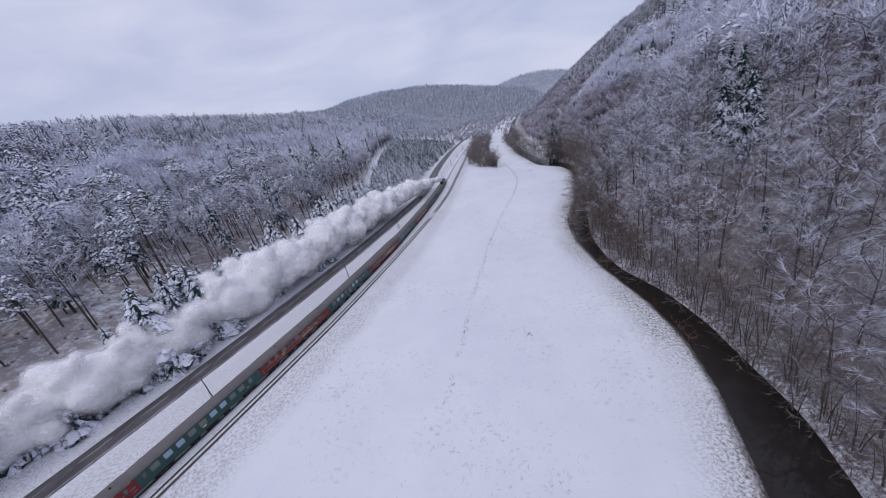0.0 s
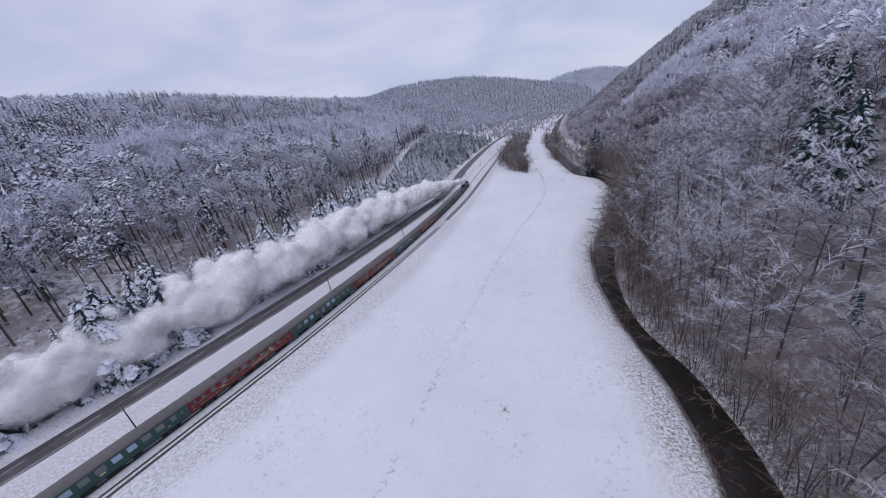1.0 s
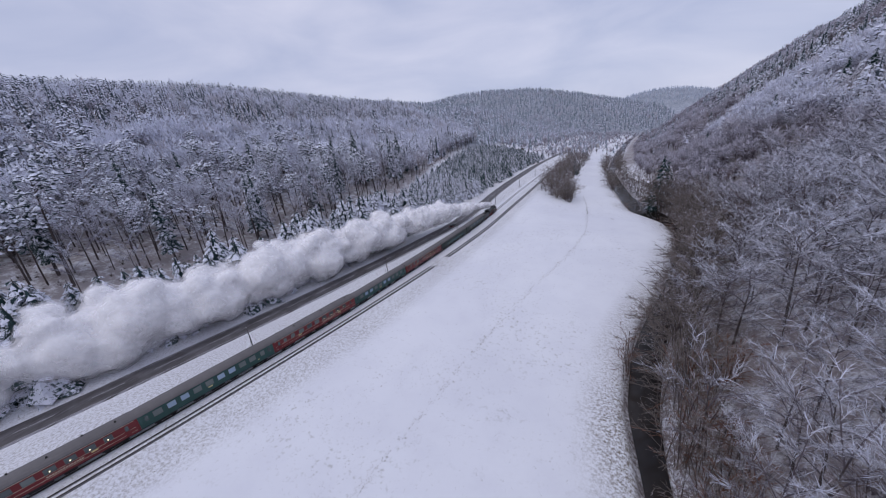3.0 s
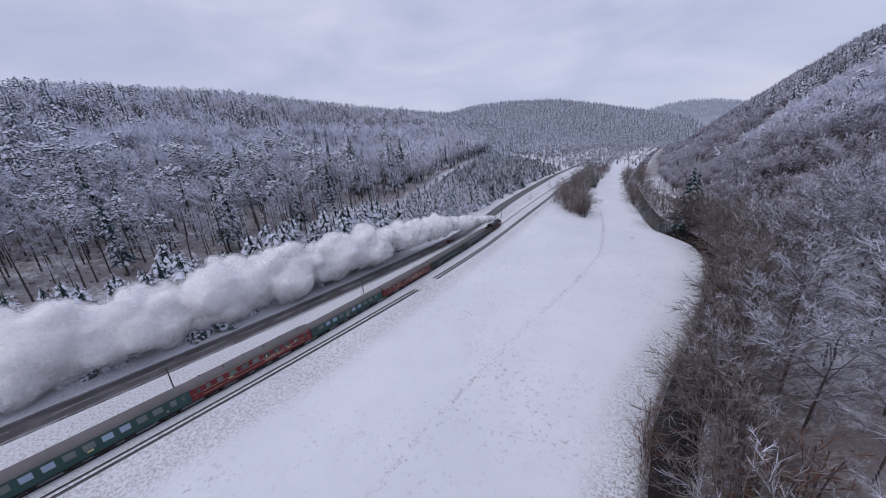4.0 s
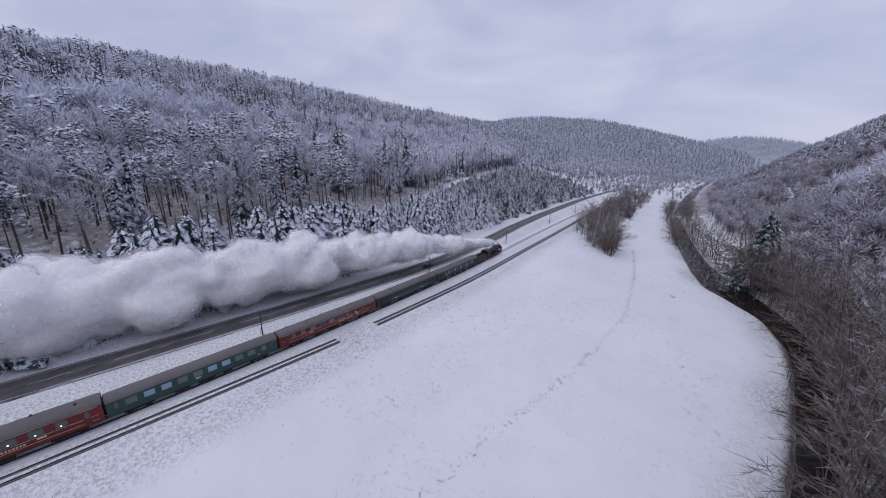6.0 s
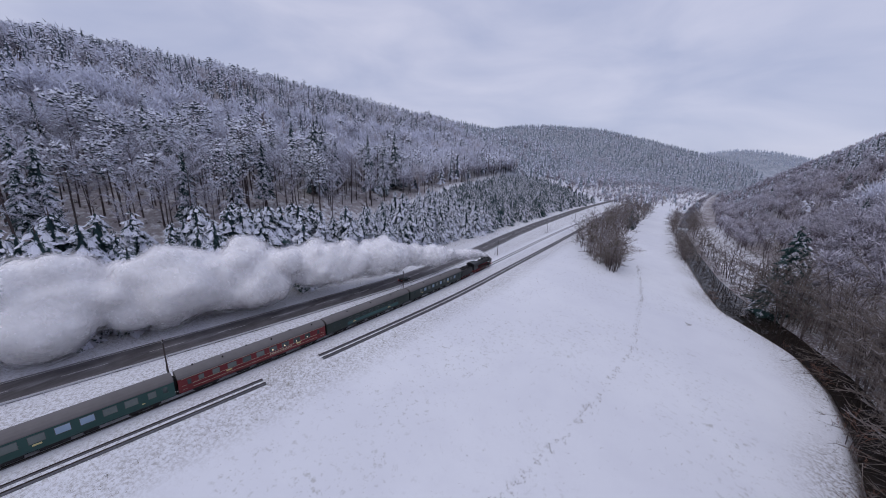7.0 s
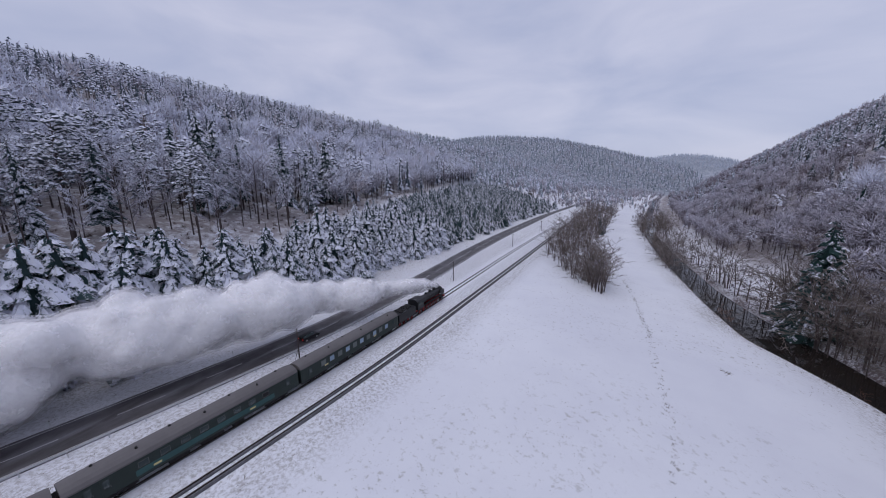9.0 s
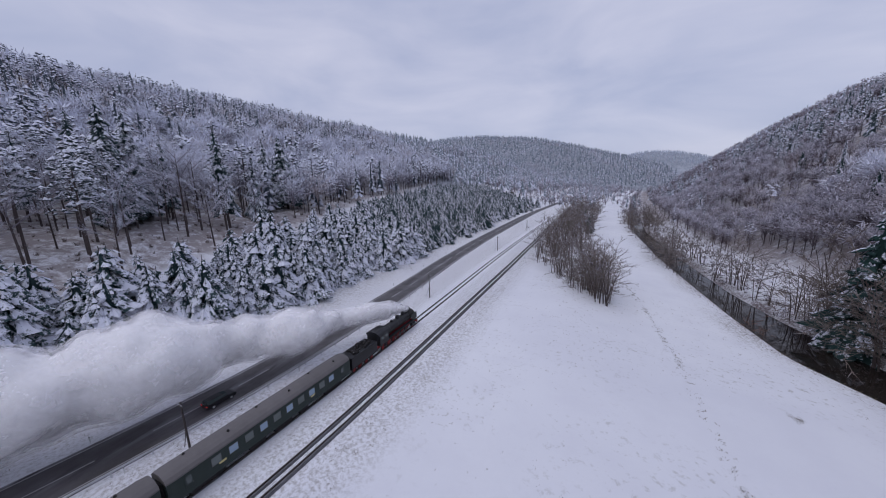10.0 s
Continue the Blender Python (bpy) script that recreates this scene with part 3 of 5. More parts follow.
def bare_shape(h, limbs, subs, twigs, spread=0.36, fork=0.3, thick=0.05, stems=1, arch=0.45):
    """A leafless broadleaf: stem, arching limbs, side branches and a crown of fine twigs."""
    trunk, crown = Shape(), Shape()
    for st in range(stems):
        a0 = 6.283 * st / stems + rng.uniform(-0.4, 0.4)
        out = 0.0 if stems == 1 else 0.17 * h
        foot = np.array([math.cos(a0), math.sin(a0), 0]) * (0 if stems == 1 else 0.3)
        top = np.array([math.cos(a0) * out + rng.uniform(-0.05, 0.05) * h, math.sin(a0) * out + rng.uniform(-0.05, 0.05) * h, h * rng.uniform(0.74, 0.86)])
        stem = lambda f: foot + (top - foot) * np.array([f ** 1.4, f ** 1.4, f])
        r0 = (h * 0.0085 + 0.04) / math.sqrt(stems)
        tube(trunk, [stem(f) - (0, 0, 0.5 if f == 0 else 0) for f in (0, 0.25, 0.5, 0.75, 1.0)], [r0, r0 * 0.85, r0 * 0.66, r0 * 0.42, 0.03], 6)
        for i in range(limbs):
            f = fork + (1 - fork) * (i + rng.uniform(0, 0.8)) / limbs
            a = i * 2.4 + rng.uniform(-0.5, 0.5) + a0
            L = h * spread * (1.2 - 0.62 * f) * rng.uniform(0.75, 1.2)
            u = np.array([math.cos(a), math.sin(a), 0])
            w = np.array([-u[1], u[0], 0]) * rng.uniform(-0.22, 0.22) * L
            climb = (0.55 + 0.85 * f) * rng.uniform(0.8, 1.2)
            b = stem(f)
            curve = lambda g: b + u * L * g + w * g * g + np.array([0, 0, L * (climb * g - arch * g * g * (1.25 - f))])
            tube(crown, [curve(g) for g in (0, 0.3, 0.65, 1.0)], [r0 * 0.46, r0 * 0.34, r0 * 0.22, 0.02], 4, 0.12)
            for k in range(subs):
                g = 0.18 + 0.82 * (k + rng.uniform(0, 0.8)) / subs
                q = curve(g)
                tan = curve(g + 0.05) - q
                tan /= np.linalg.norm(tan)
                turn = (1 if k % 2 else -1) * rng.uniform(0.35, 1.0)
                dv = tan + np.array([-u[1], u[0], 0]) * turn + rng.normal(size=3) * 0.22 + (0, 0, 0.15)
                dv /= np.linalg.norm(dv)
                l2 = L * rng.uniform(0.30, 0.52) * (1.15 - 0.4 * g)
                mid, e = q + dv * l2 * 0.5 + (0, 0, 0.04 * l2), q + dv * l2 - (0, 0, 0.06 * l2)
                # Low and inner twigs come out darker: crown shade painted in along with frost.
                load = float(np.clip(0.62 * (q[2] / h - fork) / (1.05 - fork) + 0.28 * g, 0, 1))
                tube(crown, [q, mid, e], [r0 * 0.17 + 0.01, r0 * 0.11 + 0.01, 0.012], 3, 0.8 * load)
                g2 = rng.uniform(0.1, 1.0, twigs)[:, None]
                s0 = q + (e - q) * g2
                tv = dv * 0.75 + u * 0.15 + rng.normal(size=(twigs, 3)) * 0.5 + (0, 0, 0.12)
                s1 = s0 + tv * l2 * rng.uniform(0.28, 0.62, (twigs, 1))
                blades(crown, s0, s1, thick * rng.uniform(0.6, 1.4, twigs), load * 0.7, load + 0.30)
    return trunk, crown


def joined(shape_pairs):
    """Templates for woods in one mesh: vertices, triangles, material index (0 bark, 1 crown) and share of frost and
    painted shade.
    """
    out = []
    for trunk, crown in shape_pairs:
        (v0, f0, r0), (v1, f1, r1) = trunk.arrays(), crown.arrays()
        out.append((np.concatenate([v0, v1]), np.concatenate([f0, f1 + len(v0)]), np.concatenate([np.zeros(len(f0), int), np.ones(len(f1), int)]), np.concatenate([r0, r1])))
    return out


def far_bare(n, wide=0.27, low=0.34, width=0.018):
    """A leafless tree 1 m high: boughs that fan out from the fork, twigs on a lobed crown, whiter outwards and upwards."""
    crown, trunk = Shape(), Shape()
    tube(trunk, [(0, 0, -0.06), (0.01, 0.01, 0.4), (0.0, 0.02, 0.75)], [0.013, 0.009, 0.003], 3)
    c = rng.normal(size=(n, 3))
    c /= np.linalg.norm(c, axis=1)[:, None]
    az, ph = np.arctan2(c[:, 1], c[:, 0]), rng.uniform(0, 6.3, 3)
    lobe = 1 + 0.20 * np.sin(3 * az + ph[0]) * (1 - c[:, 2] ** 2) + 0.15 * np.sin(4 * c[:, 2] + 2 * az + ph[1])
    size = np.array([wide, wide, 0.5 * (1.0 - low)]) * lobe[:, None]
    depth = rng.uniform(0.35, 0.92, n)
    p = c * size * depth[:, None] + (0, 0, 0.5 * (1.0 + low))
    d = c * 0.8 + rng.normal(size=(n, 3)) * 0.5 + (0, 0, 0.25)
    # Frost outside and on top; the dark heart and underside are painted crown shade.
    load = 0.40 * depth + 0.30 * c[:, 2]
    blades(crown, p, p + d * rng.uniform(0.05, 0.12, (n, 1)), width * rng.uniform(0.6, 1.6, n), load, load + 0.38)
    m = n // 5
    blades(crown, np.stack([np.zeros(m), np.zeros(m), rng.uniform(low * 0.8, 0.62, m)], 1), p[:m], width * 0.9, 0.05, 0.45)
    return trunk, crown


def plant(name, spots, heights, templates, mats, label, category):
    """Many trees of a wood joined into one mesh of kind stuff. Templates are 1 m high."""
    vs, fs, ms, tint, rime_shade, n = [], [], [], [], [], 0
    shade = rng.uniform(0, 1, len(spots))
    pick = rng.integers(0, len(templates), len(spots))
    turn = rng.uniform(0, 6.283, len(spots))
    fat = rng.uniform(0.8, 1.25, len(spots))
    for t, (v, f, m, r) in enumerate(templates):
        ids = np.nonzero(pick == t)[0]
        if not len(ids):
            continue
        c, s = np.cos(turn[ids]), np.sin(turn[ids])
        h, w = heights[ids], heights[ids] * fat[ids]
        x = (v[None, :, 0] * c[:, None] - v[None, :, 1] * s[:, None]) * w[:, None] + spots[ids, 0:1]
        y = (v[None, :, 0] * s[:, None] + v[None, :, 1] * c[:, None]) * w[:, None] + spots[ids, 1:2]
        z = v[None, :, 2] * h[:, None] + spots[ids, 2:3]
        vs.append(np.stack([x, y, z], -1).reshape(-1, 3))
        fs.append((f[None] + (np.arange(len(ids)) * len(v))[:, None, None]).reshape(-1, 3) + n)
        ms.append(np.tile(m, len(ids)))
        tint.append(np.repeat(shade[ids], len(v)))
        rime_shade.append(np.tile(r, len(ids)))
        n += len(ids) * len(v)
    ob = mesh_object(name, np.concatenate(vs), np.concatenate(fs), mats, np.concatenate(ms), attrs={"tint": np.concatenate(tint), "rime_shade": np.concatenate(rime_shade)})
    return tagged(ob, label, category, kind="stuff")


def scatter(d0, d1, y0, y1, step, side):
    """Jittered spots by distance from the line (side -1) or from the far river bank (side 1), with their heights."""
    dd, yy = np.meshgrid(np.arange(d0, d1, step), np.arange(y0, y1, step))
    dd = dd.ravel() + rng.uniform(-0.48, 0.48, dd.size) * step
    yy = yy.ravel() + rng.uniform(-0.48, 0.48, yy.size) * step
    s = along(SLOPE, yy)
    c = 1 / np.sqrt(1 + s * s)
    if side < 0:
        x, y = along(TRACK, yy) - dd * c, yy + dd * s * c
    else:
        x, y = along(BANK_E, yy) + dd, yy
    return np.stack([x, y, land(x, y)], 1), dd


def tree_thing(name, shapes, mats, label, category, group):
    """A tree with trunk and crown, standing at the origin until placed."""
    root = tagged(new(name), label, category, group)
    for pname, shape, mat in zip(("trunk", "crown"), shapes, mats):
        v, f, r = shape.arrays()
        mesh_object(pname, v, f, [mat], parent=root, attrs={"rime_shade": r, "tint": np.full(len(v), 0.5)})
    return root


def place_all(kinds, spots, sizes, pick=None):
    """Puts the kinds of tree on the spots: each kind itself first, then its copies."""
    used = set()
    for i, (p, s) in enumerate(zip(spots, sizes)):
        k = int(pick[i]) if pick is not None else int(rng.integers(0, len(kinds)))
        w = s * rng.uniform(0.88, 1.15)
        m = pose(*[float(v) for v in p], rng.uniform(-2, 2), rng.uniform(-2, 2), rng.uniform(0, 360)) @ Matrix.Diagonal((w, w, s, 1))
        if k not in used:
            kinds[k].matrix_basis = m
            used.add(k)
        else:
            copy_thing(kinds[k], m)
    for k, ob in enumerate(kinds):
        if k not in used:
            for o in (*ob.children, ob):
                bpy.data.objects.remove(o)


# ---- woods on the left slope ----
CONIFERS = joined([far_pine(28) if k % 2 else far_spruce(46) for k in range(8)])
UP_CONIFERS = joined([far_pine(18) if k % 2 else far_spruce(28, 0.17) for k in range(8)])
FAR_CONIFERS = joined([far_spruce(9, 0.34, 0.03) for _ in range(4)])
FINE_BARES = joined([far_bare(230, 0.27, 0.34, 0.020) for _ in range(6)])
BARES = joined([far_bare(110, 0.29, 0.30, 0.032) for _ in range(6)])
FAR_BARES = joined([far_bare(26, 0.36, 0.15, 0.08) for _ in range(4)])


def woods(tag, spots, conifer_share, h_conifer, h_bare, far, brown=False, bares=None, paint=None, upper=False, dark=False):
    r = rng.uniform(0, 1, len(spots))
    # stands of one kind mixed with single trees
    share = conifer_share + min(0.35, conifer_share) * wave(spots[:, 0], spots[:, 1], 34, 5)
    con = r < share
    a, b = spots[con], spots[~con]
    if len(a):
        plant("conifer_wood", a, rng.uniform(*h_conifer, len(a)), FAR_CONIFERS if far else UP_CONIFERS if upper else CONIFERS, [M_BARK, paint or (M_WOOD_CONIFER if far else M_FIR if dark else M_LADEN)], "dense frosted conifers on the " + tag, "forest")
    if len(b):
        plant("bare_wood", b, rng.uniform(*h_bare, len(b)), bares or (FAR_BARES if far else BARES), [M_BARK, paint or (M_WOOD_BROWN if brown else M_WOOD_BARE)], "leafless frosted broadleaf woods on the " + tag, "forest")


spots, dd = scatter(146, 300, -40, 620, 6.4, -1)
woods("long hillside", spots[dd < 200], 0.33, (19, 29), (18, 26), False, False, FINE_BARES)
woods("upper hillside", spots[dd >= 200], 0.5, (15, 23), (14, 20), False, upper=True)
spots, dd = scatter(300, 470, -60, 700, 8.2, -1)
woods("hilltop", spots, 0.8, (11, 19), (11, 17), False, upper=True)
spots, dd = scatter(70, 300, 600, 1350, 10.0, -1)
keep = (dd > 125) | (spots[:, 1] > 690)
spots = spots[keep]
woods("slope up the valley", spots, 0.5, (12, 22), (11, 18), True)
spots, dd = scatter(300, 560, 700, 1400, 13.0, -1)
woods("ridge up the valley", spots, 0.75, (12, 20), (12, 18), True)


def on_hill(x0, x1, y0, y1, step, low):
    xx, yy = np.meshgrid(np.arange(x0, x1, step), np.arange(y0, y1, step))
    x = xx.ravel() + rng.uniform(-0.5, 0.5, xx.size) * step
    y = yy.ravel() + rng.uniform(-0.5, 0.5, yy.size) * step
    z = land(x, y)
    keep = z > low
    return np.stack([x, y, z], 1)[keep]


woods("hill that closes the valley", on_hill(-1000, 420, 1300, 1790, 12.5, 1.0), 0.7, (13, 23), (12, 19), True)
# The far hill takes the haze tint in place of the usual tree colours.
woods("far hill", on_hill(150, 1600, 3450, 3920, 28.0, 60.0), 0.85, (18, 30), (16, 24), True, paint=M_HAZY_HILL)

# tall trees above the road: pines, beeches and spruces standing singly
G_TALL = "tall trees above the road"
TALL = [tree_thing("pine_tree", pine_shape(27, 46, 0.55), (M_BARK, M_PINE), "tall snow-laden pine with a bare dark stem", "pine", G_TALL) for _ in range(4)]
TALL += [tree_thing("beech_tree", bare_shape(24, 9, 8, 16, 0.27, 0.42, 0.080, 1, 0.3), (M_BARK, M_TWIG_FROST), "leafless beech white with hoar frost", "tree", G_TALL) for _ in range(5)]
TALL += [tree_thing("spruce_tree", spruce_shape(29, 30, 9, 0.145, 0.20, 0.7), (M_BARK, M_NEEDLE), "tall dark spruce laden with snow", "spruce", G_TALL) for _ in range(3)]
spots, dd = scatter(65, 150, 30, 560, 6.8, -1)
keep = rng.uniform(0, 1, len(spots)) < np.where(dd < 92, 0.75, np.where(dd < 112, 0.8, 0.95))
keep &= (dd > forest_edge(spots[:, 1]) + 5) & ~((dd > 92) & (dd < 104) & (spots[:, 1] < 260) & (rng.uniform(0, 1, len(spots)) < 0.5))
spots = spots[keep]
near = np.argsort((spots[:, 0] + 20) ** 2 + (spots[:, 1] - 190) ** 2)
singles, rest = spots[near[:300]], spots[near[300:]]
kind = rng.choice(len(TALL), len(singles), p=[0.065] * 4 + [0.136] * 5 + [0.02] * 3)
place_all(TALL, singles, rng.uniform(0.8, 1.18, len(singles)), kind)
woods("slope above the road", rest, 0.35, (20, 29), (18, 26), False, False, FINE_BARES)
# landmarks of the slope: tall spruces and two tan larches
BIG = [tree_thing("spruce_tree", spruce_shape(30, 34, 11, 0.20, 0.13, 0.75), (M_BARK, M_NEEDLE), "very tall spruce with snow on drooping boughs", "spruce", G_TALL) for _ in range(2)]
place_all(BIG, [(x, y, at(x, y)) for x, y in ((-104, 283), (-110, 291), (-111, 347), (-104, 352), (-139, 240), (-143, 245), (-93, 323))], [1.3, 0.95, 1.15, 0.95, 0.66, 0.6, 0.8])
LARCH = [tree_thing("larch_tree", larch_shape(26), (M_BARK, M_LARCH), "bare larch of a frosted tan colour", "larch", G_TALL)]
place_all(LARCH, [(x, y, at(x, y)) for x, y in ((-170, 300), (-166, 312), (-152, 400))], [1.15, 0.95, 0.9])

# young firs along the foot of the slope
G_FIR = "young firs along the road"
FIRS = [tree_thing("young_fir", spruce_shape(7.5, 14, 9, 0.38, 0.02, 0.75), (M_BARK, M_YOUNG), "young dark green fir with snow on its boughs", "fir", G_FIR) for _ in range(6)]
spots, dd = scatter(34, 122, 20, 620, 4.2, -1)
ylow = np.interp(spots[:, 1], [0, 120, 200, 300, 420, 640], [38, 37, 36, 35, 34, 34])
yhigh = forest_edge(spots[:, 1]) - 6
thick = np.interp(spots[:, 1], [0, 150, 220, 300, 640], [0.75, 0.85, 0.9, 0.9, 0.9]) * np.where((dd > 53) & (spots[:, 1] < 270), 0.4, 1.0)
keep = (dd > ylow) & (dd < yhigh) & (rng.uniform(0, 1, len(spots)) < thick)
spots = spots[keep]
lower = np.interp(dd[keep], [40, 52, 70, 110], [1.05, 0.9, 0.72, 0.62])
near = np.argsort((spots[:, 0] + 40) ** 2 + (spots[:, 1] - 215) ** 2)
place_all(FIRS, spots[near[:300]], np.interp(spots[near[:300], 1], [0, 150, 225, 270, 420], [1.5, 1.6, 1.55, 1.35, 1.3]) * rng.uniform(0.7, 1.2, 300) * lower[near[:300]])
YOUNG = joined([far_spruce(60, 0.46, 0.02) for _ in range(5)])
plant("young_fir_plantation", spots[near[300:]], rng.uniform(5, 12, len(near) - 300) * lower[near[300:]], YOUNG, [M_BARK, M_PLANTATION], "dense plantation of young snow-dusted firs", "fir plantation")

# ---- woods on the right slope ----
LONE_AT = [(97.5, 318.6, 1.42), (93.5, 316, 1.0), (48, 462, 0.62), (51, 470, 0.7), (50, 511, 0.9), (54, 505, 0.8), (93, 124, 1.5), (97.5, 119, 1.25), (91.2, 113.8, 1.65), (108.5, 144.5, 1.6), (103.2, 132.2, 1.6), (174.3, 325.6, 1.6), (176.2, 312, 1.6), (179.7, 286, 1.6), (174.5, 283.5, 1.55), (162.8, 341.3, 1.6), (155.1, 342.3, 1.6), (159, 349, 1.35), (150.5, 364.6, 1.2), (137.2, 384, 1.4), (132, 383, 0.9), (77.8, 88.7, 0.5), (174.3, 369, 1.3), (168, 376, 1.2), (193, 686, 1.1), (163, 444, 1.3), (176, 498, 1.25), (127, 171, 1.3), (122, 165, 1.2), (160, 240, 1.2)]


def clear_of_spruces(spots, reach):
    """Which spots leave room round the single spruces, and downhill of them."""
    ok = np.ones(len(spots), bool)
    for x, y, k in LONE_AT:
        ok &= np.hypot((spots[:, 0] - x + 3) / 1.3, spots[:, 1] - y) > reach * max(0.5, k * 0.7)
    return ok


G_RIGHT = "bare trees on the steep river slope"
RIGHT = [tree_thing("bare_tree", bare_shape(19, 9, 8, 15, 0.42, 0.26, 0.060), (M_BARK, M_TWIG_GREY), "leafless grey-brown tree with frosted twigs", "tree", G_RIGHT) for _ in range(4)]
RIGHT += [tree_thing("bare_tree", bare_shape(17, 5, 5, 12, 0.34, 0.34, 0.05, 4), (M_BARK, M_TWIG_BROWN), "many-stemmed leafless brown tree on the lower slope", "tree", G_RIGHT) for _ in range(3)]
RIGHT += [tree_thing("bare_tree", bare_shape(20, 11, 8, 16, 0.46, 0.28, 0.065, 1, 0.6), (M_BARK, M_TWIG_RIME), "broad leafless tree with hoar frost on its arching boughs", "tree", G_RIGHT) for _ in range(4)]
spots, dd = scatter(5, 62, 14, 330, 6.6, 1)
keep = (rng.uniform(0, 1, len(spots)) < np.interp(dd, [3, 14, 30], [0.6, 0.85, 0.97])) & (dd > np.interp(spots[:, 1], [0, 240, 330], [3, 4, 9])) & clear_of_spruces(spots, 4.2)
spots = spots[keep]
near = np.argsort((spots[:, 0] - 60) ** 2 + (spots[:, 1] - 130) ** 2)
first = near[:280]
up = np.clip((dd[keep][first] - 6) / 34, 0, 1) + rng.uniform(-0.25, 0.25, len(first))
kind = np.where(up > 0.5, 7 + rng.integers(0, 4, len(first)), np.where(rng.uniform(0, 1, len(first)) < 0.68, rng.integers(0, 4, len(first)), 4 + rng.integers(0, 3, len(first))))
place_all(RIGHT, spots[first], rng.uniform(0.8, 1.18, len(first)), kind)
if len(near) > 280:
    woods("river slope", spots[near[280:]], 0.0, (12, 18), (12, 19), False, True, FINE_BARES)
spots, dd = scatter(60, 250, 10, 420, 6.4, 1)
room = clear_of_spruces(spots, 4.5)
spots, dd = spots[room], dd[room]
woods("steep hillside above the river", spots[dd < 120], 0.12, (18, 27), (16, 24), False, False, FINE_BARES)
woods("top of the steep hillside", spots[dd >= 120], 0.62, (15, 25), (14, 21), False, upper=True, dark=True)
spots, dd = scatter(24, 300, 420, 760, 8.0, 1)
woods("hillside beyond the bend", spots[dd < 105], 0.10, (12, 20), (11, 17), False, True, FINE_BARES)
woods("ridge beyond the bend", spots[dd >= 105], 0.6, (13, 22), (11, 17), False, True, FINE_BARES, upper=True, dark=True)
spots, dd = scatter(24, 300, 760, 1300, 10.5, 1)
woods("hillside up the valley", spots, 0.12, (12, 20), (10, 17), True, True)
spots, dd = scatter(9, 62, 320, 430, 4.6, 1)
spots = spots[dd > np.interp(spots[:, 1], [320, 350, 430], [12, 30, 38])]
woods("river slope beyond the bend", spots, 0.0, (13, 19), (12, 18), False, True, FINE_BARES)

# valley floor far up the line: hedges, copses and bare woods
spots, dd = scatter(-20, 110, 640, 1330, 9.0, -1)
woods("valley floor", spots, 0.25, (8, 15), (7, 13), True, True)
xx, yy = rng.uniform(-30, 330, 1700), rng.uniform(520, 1330, 1700)
ok = (xx > along(TRACK, yy) + 14) & (xx < along(BANK_W, yy) + 14) & ((xx < along(TRACK, yy) + 26) | (xx > along(BANK_W, yy) - 12) | (yy > 690))
xx, yy = xx[ok], yy[ok]
woods("far meadow edge", np.stack([xx, yy, land(xx, yy)], 1), 0.1, (7, 13), (6, 11), True, True)

# copse on the rise between the side track and the meadow
G_COPSE = "copse beside the side track"
COPSE = [tree_thing("alder_tree", bare_shape(10, 5, 4, 6, 0.34, 0.25, 0.045, st), (M_BARK, M_TWIG_GREY if st == 1 else M_TWIG_OLIVE), "slim leafless grey-brown alder on the snowy rise", "tree", G_COPSE) for st in (1, 2, 3, 3)]
pts = []
while len(pts) < 290:
    y = 316 + 304 * rng.uniform(0, 1) ** 1.15
    x0 = along(TRACK, y) + along(SIDING, y) + 5.0
    x1 = np.interp(y, [316, 330, 345, 400, 470, 520, 620], [40.5, 42, 43, 43, 50, 58, 75])
    lo = np.interp(y, [316, 328, 350, 372], [37.5, 35, 24, x0])
    x = rng.uniform(max(lo, x0), x1)
    pts.append((x, y, at(x, y)))
place_all(COPSE, pts, rng.uniform(0.85, 1.45, len(pts)))
SCRUB = [tree_thing("hazel_bush", bare_shape(4.2, 4, 4, 7, 0.5, 0.06, 0.045, 3), (M_BARK, M_TWIG_OLIVE), "dense brown hazel bush in the copse", "bush", G_COPSE) for _ in range(2)]
pts = []
while len(pts) < 110:
    y = 322 + 230 * rng.uniform(0, 1) ** 1.3
    x0 = along(TRACK, y) + along(SIDING, y) + 4.0
    x = rng.uniform(max(x0, np.interp(y, [322, 345, 365], [34, 22, x0])), np.interp(y, [316, 330, 400, 470, 550], [40, 42, 42, 49, 62]))
    pts.append((x, y, at(x, y)))
place_all(SCRUB, pts, rng.uniform(0.6, 1.5, len(pts)))

# trees and bushes along the river
G_RIVER = "trees and bushes along the river"
RIVER = [tree_thing("willow_tree", bare_shape(9, 5, 4, 7, 0.40, 0.15, 0.045, st), (M_BARK, M_TWIG_OLIVE), "bare brown riverside willow with many stems", "tree", G_RIVER) for st in (2, 3, 4)]
BUSH = [tree_thing("bare_bush", bare_shape(3.4, 3, 3, 5, 0.5, 0.08, 0.035, 3), (M_BARK, M_TWIG_RED), "low bare reddish-brown bush on the river bank", "bush", G_RIVER) for _ in range(3)]
pts = []
for y in np.arange(300, 560, 2.2):
    for side, reach in ((0, 4), (1, 5)):
        if rng.uniform() < (0.5 if side else 0.4 if y > 366 else 0.0):
            yy = y + rng.uniform(-1.5, 1.5)
            x = along(BANK_W, yy) - rng.uniform(-0.5, reach) if side == 0 else along(BANK_E, yy) + rng.uniform(0.5, reach)
            pts.append((x, yy, at(x, yy)))
for y in np.arange(30, 150, 2.6):
    x = along(BANK_E, y) + rng.uniform(-0.6, 6)
    pts.append((x, y, max(at(x, y), -8.9)))
